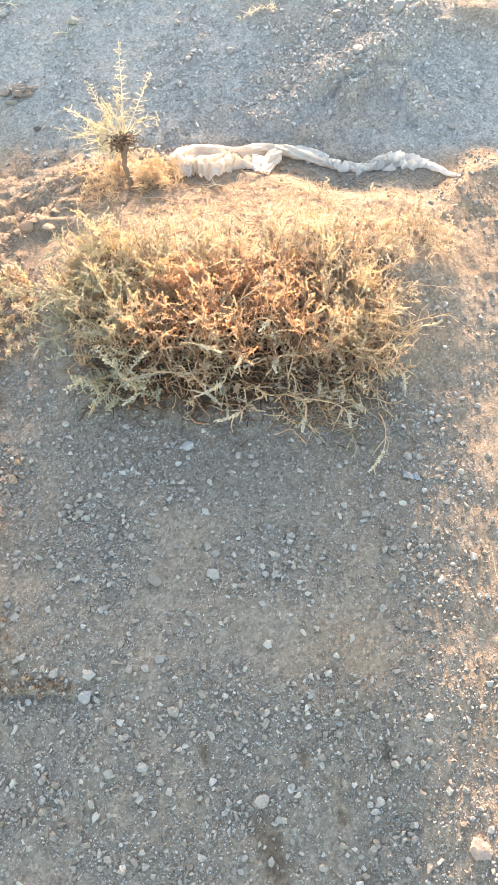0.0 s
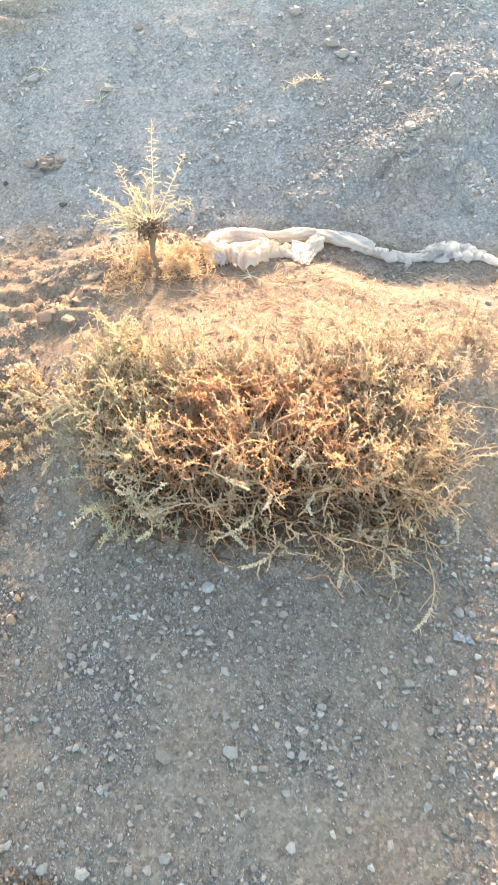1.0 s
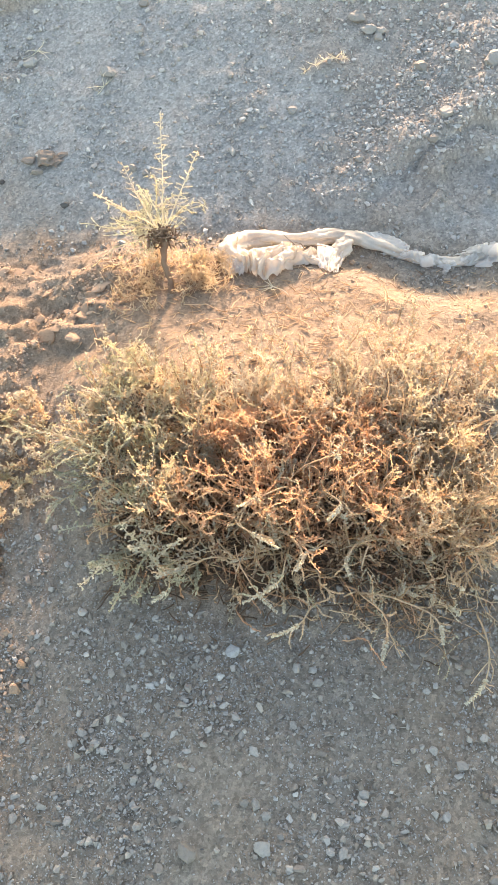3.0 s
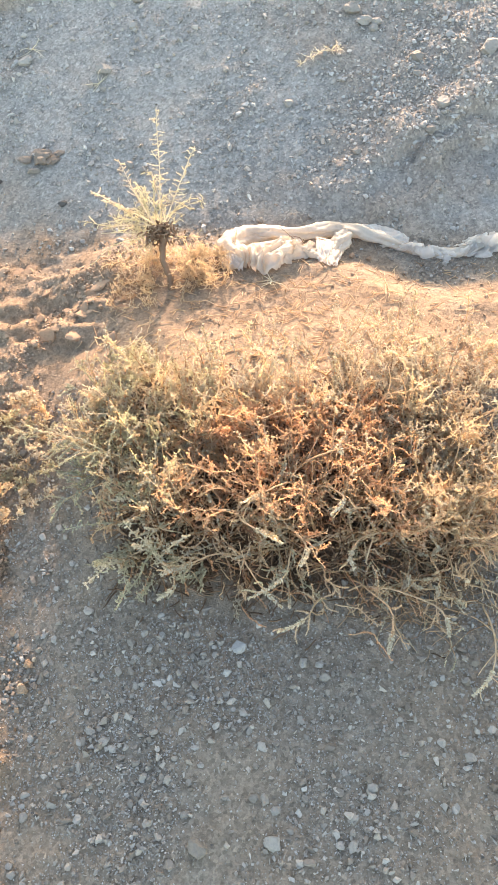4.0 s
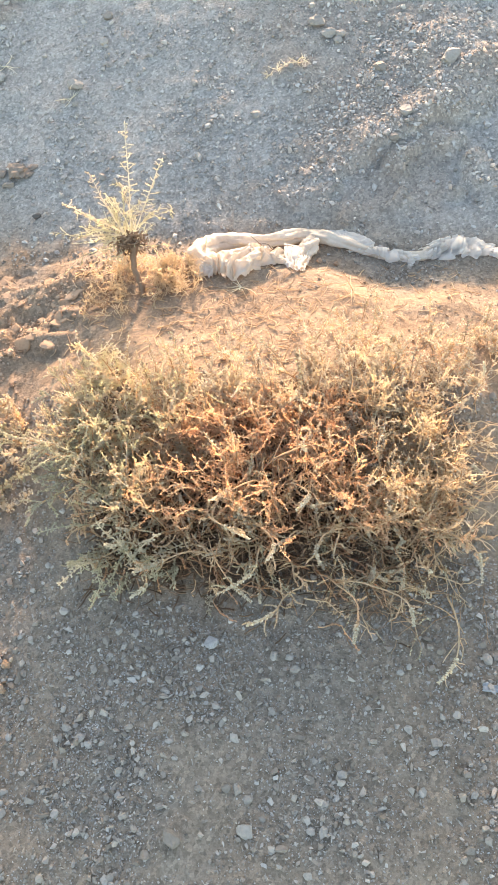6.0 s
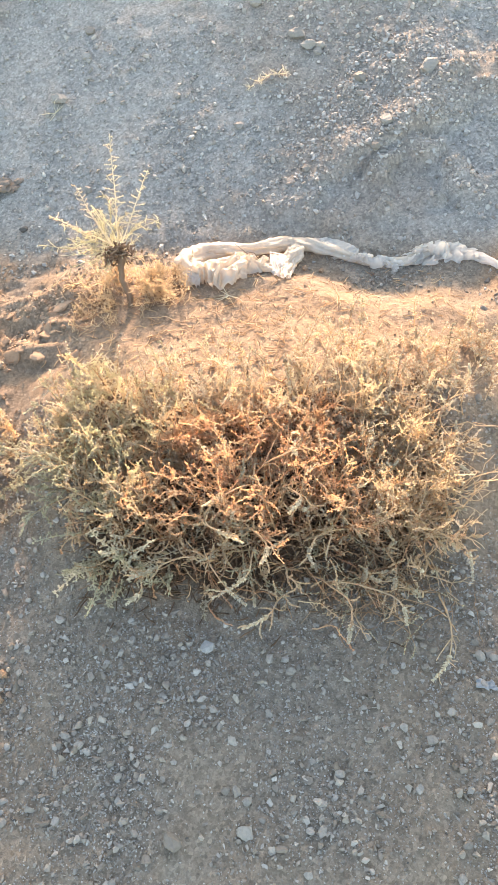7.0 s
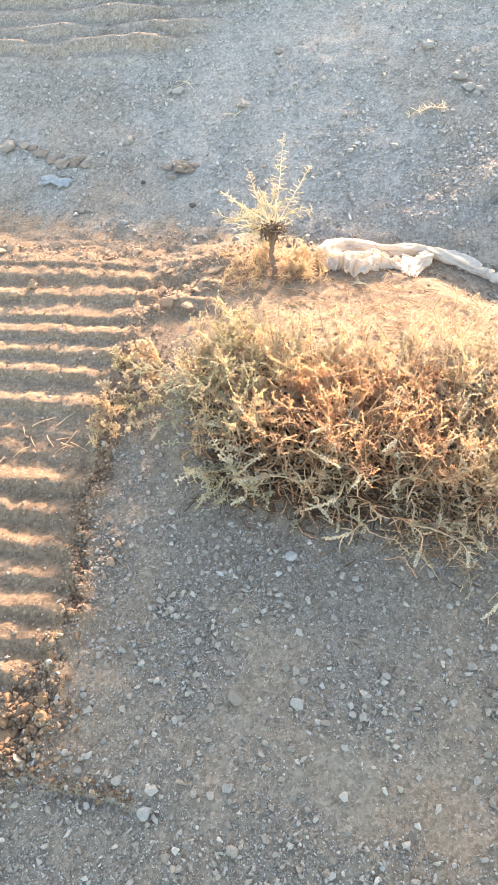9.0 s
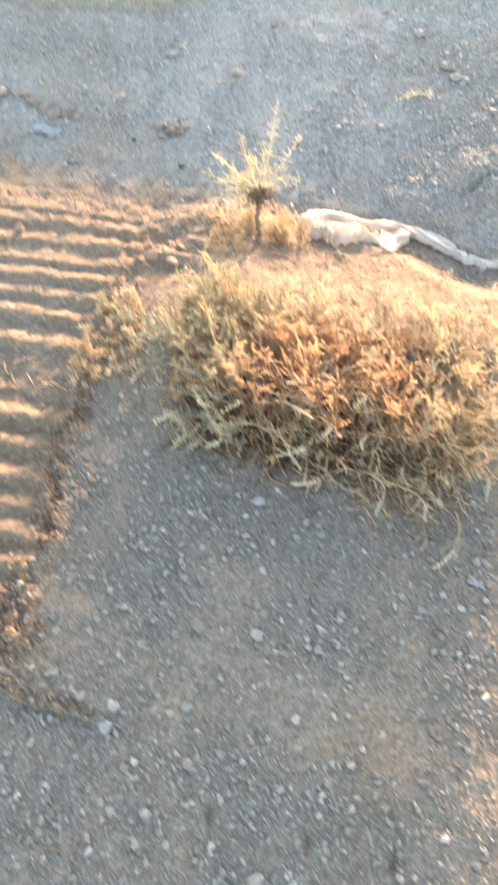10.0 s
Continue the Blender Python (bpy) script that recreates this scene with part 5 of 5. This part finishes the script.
for k, (x, y, w, h, c) in enumerate([(0.16, 2.0, 0.12, 0.13, 9), (0.26, 2.03, 0.14, 0.15, 11), (0.36, 2.02, 0.14, 0.17, 14), (0.47, 2.06, 0.15, 0.17, 14), (0.58, 1.96, 0.12, 0.16, 14), (0.64, 2.04, 0.08, 0.15, 12), (0.68, 1.96, 0.07, 0.13, 8), (0.71, 2.06, 0.07, 0.12, 7)]):
    build_tuft(x, y - 0.04, w, h * 0.62, int(c * 0.65), 20 + k, M_STRAW, "thin straw-yellow tuft growing behind the bush")


def build_litter():
    """Short bits of straw trodden into the sandy strip."""
    rng = np.random.default_rng(55)
    n = 420
    xy = np.stack([rng.uniform(-0.5, 0.62, n), rng.uniform(1.92, 2.4, n)], -1)
    z = ground(xy[:, 0], xy[:, 1])
    paths = grow(np.concatenate([xy, z[:, None]], 1), polar(rng.uniform(0, 2 * math.pi, n), np.radians(rng.uniform(-4, 12, n))), rng.uniform(0.01, 0.045, n), np.full(n, 0.1), rng, 4, 0.06)
    m = 130
    more = np.stack([rng.normal(0.06, 0.09, m), rng.uniform(1.96, 2.26, m)], -1)
    curls = grow(np.concatenate([more, ground(more[:, 0], more[:, 1])[:, None]], 1), polar(rng.uniform(0, 2 * math.pi, m), np.radians(rng.uniform(0, 30, m))), rng.uniform(0.02, 0.06, m), np.full(m, 0.2), rng, 7, 0.2)
    tagged(new("straw_litter", mesh_np("straw_litter", *tubes(curls, taper(m, 7, 0.0012, 0.0007), 3), M_STEM)), "curled bits of dry straw on the sandy strip", "straw", kind="stuff")
    paths[..., 2] -= 0.003
    for k, mat in enumerate((M_STEM, M_STALK)):
        p = paths[k::2]
        tagged(new("straw_litter", mesh_np("straw_litter", *tubes(p, taper(len(p), 4, 0.0013, 0.0008), 3), mat)), "short bits of dry straw on the sandy strip", "straw", kind="stuff")


build_litter()


# ---- the rag ----
def fold_tube(points, wide, high, seed, rings=90, around=28, lobes=4, twist=2.5):
    """A bunched, twisted length of sheet along a smooth line: vertices and quads."""
    rng = np.random.default_rng(seed)
    pts = np.array(points, float)
    m = len(pts)
    s = np.linspace(0, m - 1, rings)
    i = np.clip(s.astype(int), 0, m - 2)
    t = (s - i)[:, None]
    a, b, c, d = (pts[np.clip(i + k, 0, m - 1)] for k in (-1, 0, 1, 2))
    p = 0.5 * (2 * b + (c - a) * t + (2 * a - 5 * b + 4 * c - d) * t ** 2 + (3 * b - a - 3 * c + d) * t ** 3)
    w, h = np.interp(s, range(m), wide)[:, None], np.interp(s, range(m), high)[:, None]
    tan = np.gradient(p, axis=0)
    side = np.stack([tan[:, 1], -tan[:, 0]], -1)
    side /= np.linalg.norm(side, axis=1)[:, None] + 1e-9
    th = np.linspace(0, 2 * math.pi, around, endpoint=False)[None]
    run = np.linspace(0, 1, rings)[:, None]
    ph = rng.uniform(0, 6)
    slow = vnoise(0 * th + run * rings / 22, 0 * run + 0 * th + seed * 3.3, seed)
    crease = np.abs(np.sin(0.5 * lobes * th + twist * 3 * run + ph + 0.8 * slow))
    r = 0.78 + 0.42 * crease + 0.10 * np.sin((lobes + 3) * th - twist * 5 * run + ph * 2)
    r = r + 0.26 * vnoise(2.2 * np.cos(th) + 0 * run + 5, 2.2 * np.sin(th) + run * rings / 9, seed) + 0.16 * (1 - 2 * np.abs(vnoise(4 * np.cos(th) + 0.5 * slow, 4 * np.sin(th) + run * rings / 5, seed + 1)))
    u = w * r * np.cos(th)
    v = h * r * np.sin(th)
    x, y = p[:, :1] + side[:, :1] * u, p[:, 1:2] + side[:, 1:2] * u
    g = ground(x, y)
    z = np.maximum(g + 0.003, ground(p[:, 0], p[:, 1])[:, None] + h * 0.8 + v + p[:, 2:3])
    verts = np.stack([x, y, z], -1).reshape(-1, 3)
    k = np.arange(rings * around).reshape(rings, around)
    n = np.roll(k, -1, axis=1)
    f = np.stack([k[:-1], n[:-1], n[1:], k[1:]], -1).reshape(-1, 4)
    return verts, f


def crumple(cx, cy, rx, ry, tall, turn, seed, rings=40, around=110):
    """A crumpled, ragged-edged heap of sheet with sharp creases."""
    q, th = np.meshgrid(np.linspace(0.0, 1.0, rings) ** 0.8, np.linspace(0, 2 * math.pi, around, endpoint=False), indexing="ij")
    rim = 1 + 0.25 * vnoise(np.cos(th) * 2.6 + 9, np.sin(th) * 2.6, seed) + 0.20 * vnoise(np.cos(th) * 7, np.sin(th) * 7 + 4, seed + 1)
    u, v = rx * q * rim * np.cos(th), ry * q * rim * np.sin(th)
    x, y = cx + u * math.cos(turn) - v * math.sin(turn), cy + u * math.sin(turn) + v * math.cos(turn)
    warp = 0.016 * vnoise(x / 0.05, y / 0.05, seed + 5)
    a = 1 - 2.2 * np.abs(vnoise((x + warp) / 0.034, (y - warp) / 0.05, seed + 2))
    b = 1 - 2.2 * np.abs(vnoise((x - warp) / 0.015 + 7, (y + warp) / 0.022, seed + 3))
    z = ground(x, y) + 0.004 + tall * np.clip(1 - q ** 3, 0, 1) * np.clip(0.46 + 0.48 * a + 0.30 * b, 0.02, 2) + 0.006 * np.clip(b, 0, 1)
    x, y = x + 0.010 * b * q, y - 0.008 * a * q
    k = np.arange(rings * around).reshape(rings, around)
    n = np.roll(k, -1, axis=1)
    f = np.stack([k[:-1], n[:-1], n[1:], k[1:]], -1).reshape(-1, 4)
    return np.stack([x, y, z], -1).reshape(-1, 3), f


def drape(top, foot, pleats, depth, bulge, seed, across=120, down=34):
    """A sheet that hangs from one line to another in uneven pleats: vertices and quads. Points are x, y and the height over the ground."""
    def smooth(points):
        p = np.array(points, float)
        s = np.linspace(0, len(p) - 1, across)
        i = np.clip(s.astype(int), 0, len(p) - 2)
        t = (s - i)[:, None]
        a, b, c, d = (p[np.clip(i + k, 0, len(p) - 1)] for k in (-1, 0, 1, 2))
        return 0.5 * (2 * b + (c - a) * t + (2 * a - 5 * b + 4 * c - d) * t ** 2 + (3 * b - a - 3 * c + d) * t ** 3)
    a, b = smooth(top)[None], smooth(foot)[None]
    v = np.linspace(0, 1, down)[:, None, None]
    u = np.linspace(0, 1, across)[None, :, None]
    p = a * (1 - v) + b * v
    phase = pleats * (u + 0.22 * vnoise(u * 3 + seed, v * 1.5, seed)) + 0.9 * v * vnoise(u * 2, 0 * v + 1.7, seed + 6)
    saw = np.abs((phase % 1.0) * 2 - 1) - 0.5
    fine = 1 - 2 * np.abs(vnoise(u * pleats * 3.1, v * 5 + seed, seed + 2))
    grown = v ** 0.6 * (1 - 0.3 * v)
    ragged = v ** 4 * vnoise(u * pleats * 1.7, 0 * v + 3.3, seed + 4)
    out = (b - a) / (np.linalg.norm(b - a, axis=2)[..., None] + 1e-9)
    side = np.stack([-out[..., 1], out[..., 0], 0 * out[..., 0]], -1)
    p = p + out * (0.007 * ragged) + side * (0.7 * depth * grown * vnoise(u * pleats * 1.3 + 5, v * 2.5, seed + 1))
    x, y = p[..., 0], p[..., 1]
    lift = p[..., 2] + bulge * np.sin(math.pi * v[..., 0]) + (depth * grown * (saw + 0.4 * fine))[..., 0]
    z = ground(x, y) + np.maximum(lift, 0.003 + 0.003 * fine[..., 0])
    i = np.arange(down * across).reshape(down, across)
    f = np.stack([i[:-1, :-1], i[:-1, 1:], i[1:, 1:], i[1:, :-1]], -1).reshape(-1, 4)
    return np.stack([x, y, z], -1).reshape(-1, 3), f


def build_rag():
    root = thing_root("sheet_rag", (0.2, 2.42, float(ground(0.2, 2.42))), "long twisted strip of dirty white sheet lying on soil", "rag")
    inv = Matrix.Translation(root.location).inverted()

    def add(name, pieces, label="", mat=None):
        v, f = joined(pieces)
        me = mesh_np(name, v, f, mat or M_CLOTH)
        me.transform(inv)
        part(name, me, root, label)

    # the long strip: a rolled fold that flattens and narrows to a neck
    add("twisted_strip", [
        fold_tube([(-0.10, 2.485, 0), (-0.04, 2.503, 0), (0.04, 2.508, 0), (0.11, 2.518, 0), (0.19, 2.525, 0), (0.27, 2.50, 0), (0.35, 2.470, 0), (0.43, 2.442, 0), (0.50, 2.440, 0), (0.55, 2.460, 0.002), (0.59, 2.470, 0.002)],
                  [0.020, 0.021, 0.018, 0.020, 0.023, 0.019, 0.015, 0.014, 0.016, 0.016, 0.003], [0.015, 0.017, 0.013, 0.016, 0.015, 0.010, 0.008, 0.007, 0.007, 0.006, 0.001], 1, 170)])
    # the thin pale end, spread and ragged
    add("loose_end", [crumple(0.605, 2.462, 0.110, 0.036, 0.030, -0.06, 41, 50, 160)], "crinkled thin pale sheet", M_FILM)
    add("loose_end", [
        fold_tube([(0.66, 2.462, 0), (0.72, 2.435, 0), (0.765, 2.395, 0), (0.80, 2.345, 0)],
                  [0.010, 0.014, 0.010, 0.004], [0.006, 0.007, 0.005, 0.003], 2, 60, 26, 5)], "", M_FILM)
    add("loose_flap", [crumple(0.405, 2.452, 0.105, 0.020, 0.018, -0.25, 43, 30, 120)], "crinkled thin fold along the strip", M_FILM)
    add("loose_flap", [drape([(0.22, 2.515, 0.016), (0.27, 2.500, 0.016), (0.33, 2.480, 0.012), (0.37, 2.468, 0.010)], [(0.22, 2.550, 0.004), (0.275, 2.545, 0.006), (0.335, 2.525, 0.005), (0.375, 2.497, 0.003)], 5, 0.008, 0.004, 33, 70, 16)], "", M_FILM)
    # the rolled loop at the bunched end
    add("bunched_fold", [
        fold_tube([(-0.03, 2.503, 0), (-0.09, 2.487, 0), (-0.132, 2.450, 0), (-0.136, 2.405, 0), (-0.105, 2.375, 0), (-0.055, 2.372, 0.006), (-0.02, 2.380, 0.01)], [0.020, 0.026, 0.030, 0.033, 0.028, 0.018, 0.010], [0.015, 0.019, 0.022, 0.023, 0.019, 0.013, 0.008], 4, 90, 30, 3, 0.4)], "rolled loop at the bunched end")
    # sheet hanging forward from the loop in pleats, its hem thin and see-through
    add("hanging_sheet", [
        drape([(-0.115, 2.385, 0.036), (-0.06, 2.400, 0.046), (0.0, 2.420, 0.050), (0.06, 2.425, 0.040)],
              [(-0.105, 2.335, 0.004), (-0.055, 2.310, 0.004), (-0.015, 2.300, 0.004), (0.045, 2.340, 0.004)], 5, 0.030, 0.014, 34, 150, 44)], "crumpled pleated sheet at the bunched end")
    add("hanging_sheet", [
        drape([(-0.145, 2.385, 0.022), (-0.12, 2.365, 0.028), (-0.085, 2.350, 0.028)],
              [(-0.150, 2.335, 0.004), (-0.125, 2.322, 0.003), (-0.085, 2.315, 0.003)], 5, 0.016, 0.004, 35, 80, 30)], "thin see-through hem", M_FILM)
    add("crumpled_fold", [crumple(0.03, 2.425, 0.075, 0.055, 0.040, 0.15, 5)])
    # fold that turns down from the strip
    add("hanging_fold", [
        fold_tube([(0.185, 2.515, 0.006), (0.178, 2.475, 0.006), (0.160, 2.430, 0.003), (0.155, 2.385, 0), (0.150, 2.350, 0)], [0.020, 0.024, 0.021, 0.020, 0.008], [0.014, 0.015, 0.012, 0.010, 0.005], 7, 80, 30, 5)])
    add("hanging_fold", [
        drape([(0.105, 2.480, 0.022), (0.14, 2.470, 0.026), (0.185, 2.460, 0.020)], [(0.105, 2.385, 0.004), (0.145, 2.345, 0.004), (0.175, 2.345, 0.003)], 4, 0.015, 0.006, 36, 80, 34)], "", M_FILM)
    add("loose_flap", [fold_tube([(0.05, 2.41, 0), (0.09, 2.395, 0), (0.13, 2.385, 0)], [0.012, 0.014, 0.008], [0.008, 0.009, 0.006], 8, 40, 22)])


build_rag()


# ---- litter ----
def build_twig(x, y, count, length, seed, label, mat=None, name="dry_twig", flat=18):
    rng = np.random.default_rng(seed)
    z = float(ground(x, y))
    paths = grow(np.array([[x, y, z + 0.004]]).repeat(count, 0), polar(rng.uniform(0, 2 * math.pi, count), np.radians(rng.uniform(0, flat, count))), length * rng.uniform(0.5, 1.1, count), np.full(count, 0.2), rng, 6, 0.05 if count == 1 else 0.14)
    if count == 1:
        me = mesh_np(name, *tubes(paths, taper(1, 6, 0.0015, 0.0008), 5), mat or M_STALK)
        me.transform(Matrix.Translation((-x, -y, -z)))
        ob = new(name, me)
        ob.location = (x, y, z)
        return tagged(ob, label, "twig", "dry twigs")
    root = thing_root(name, (x, y, z), label, "twig", "dry twigs")
    for k in range(count):
        me = mesh_np("stem", *tubes(paths[k:k + 1], taper(1, 6, 0.0014, 0.0006), 5), mat or M_STALK)
        me.transform(Matrix.Translation((-x, -y, -z)))
        part("stem", me, root)
    return root


build_twig(-0.645, 3.13, 8, 0.06, 71, "bleached weed of thin twigs on the gravel rise", M_PALELEAF, flat=50)
for k, (x, y) in enumerate([(0.03, 3.19), (0.06, 3.205), (0.09, 3.22), (0.125, 3.23), (0.15, 3.24)]):
    build_twig(x, y, 9, 0.035, 90 + k, "low straw-coloured dead weed on the gravel rise", M_PALELEAF, "dead_weed", 45)
build_twig(-0.91, 3.30, 5, 0.06, 4, "bleached twig among white rubble", M_PALELEAF)
build_twig(0.08, 2.45, 6, 0.10, 5, "thin brown thorny twig caught in the rag", M_BARK, flat=60)
build_twig(0.0, 2.26, 7, 0.06, 6, "pale weed stem in front of the rag", M_PALELEAF, flat=30)
build_twig(0.30, 2.22, 8, 0.07, 7, "wisp of dry grass on the sandy strip")
build_twig(0.76, 0.93, 2, 0.07, 8, "pale broken twig on sunlit gravel", M_PALELEAF)
rng = np.random.default_rng(61)
for k in range(16):
    build_twig(rng.uniform(-0.88, -0.62), rng.uniform(1.40, 1.55), 1, 0.075, 100 + k, "dry straw lying across the track", name="straw")
for k in range(10):
    build_twig(rng.uniform(-0.45, 0.1), rng.uniform(1.98, 2.2), 2, 0.06, 130 + k, "short dry straw on the sandy strip", name="straw")


def build_scrap(cx, cy, long, wide, seed, label):
    u, v = np.meshgrid(np.linspace(-1, 1, 22), np.linspace(-1, 1, 10))
    x = cx + long * u * (1 - 0.25 * v * vnoise(u + seed, v, 4)) + 0.17 * long * vnoise(u * 3, v * 3, seed)
    y = cy + wide * v * (1 - 0.5 * np.abs(u) ** 3) + 0.55 * wide * vnoise(u * 2.5, v * 2, seed + 1)
    z = ground(x, y) + 0.004 + 0.35 * wide * (1 + vnoise(u * 4, v * 3, seed + 2)) * (1 - 0.5 * np.abs(u))
    i = np.arange(220).reshape(10, 22)
    f = np.stack([i[:-1, :-1], i[:-1, 1:], i[1:, 1:], i[1:, :-1]], -1).reshape(-1, 4)
    ob = new("plastic_scrap", mesh_np("plastic_scrap", np.stack([x, y, z], -1).reshape(-1, 3), f, M_BLUE))
    solid = ob.modifiers.new("thickness", "SOLIDIFY")
    solid.thickness = 0.0012
    return tagged(ob, label, "plastic scrap")


build_scrap(-1.262, 2.682, 0.062, 0.022, 5, "crumpled scrap of faded pale blue plastic on gravel")
build_scrap(0.575, 1.205, 0.020, 0.010, 15, "small torn scrap of pale blue plastic among stones")
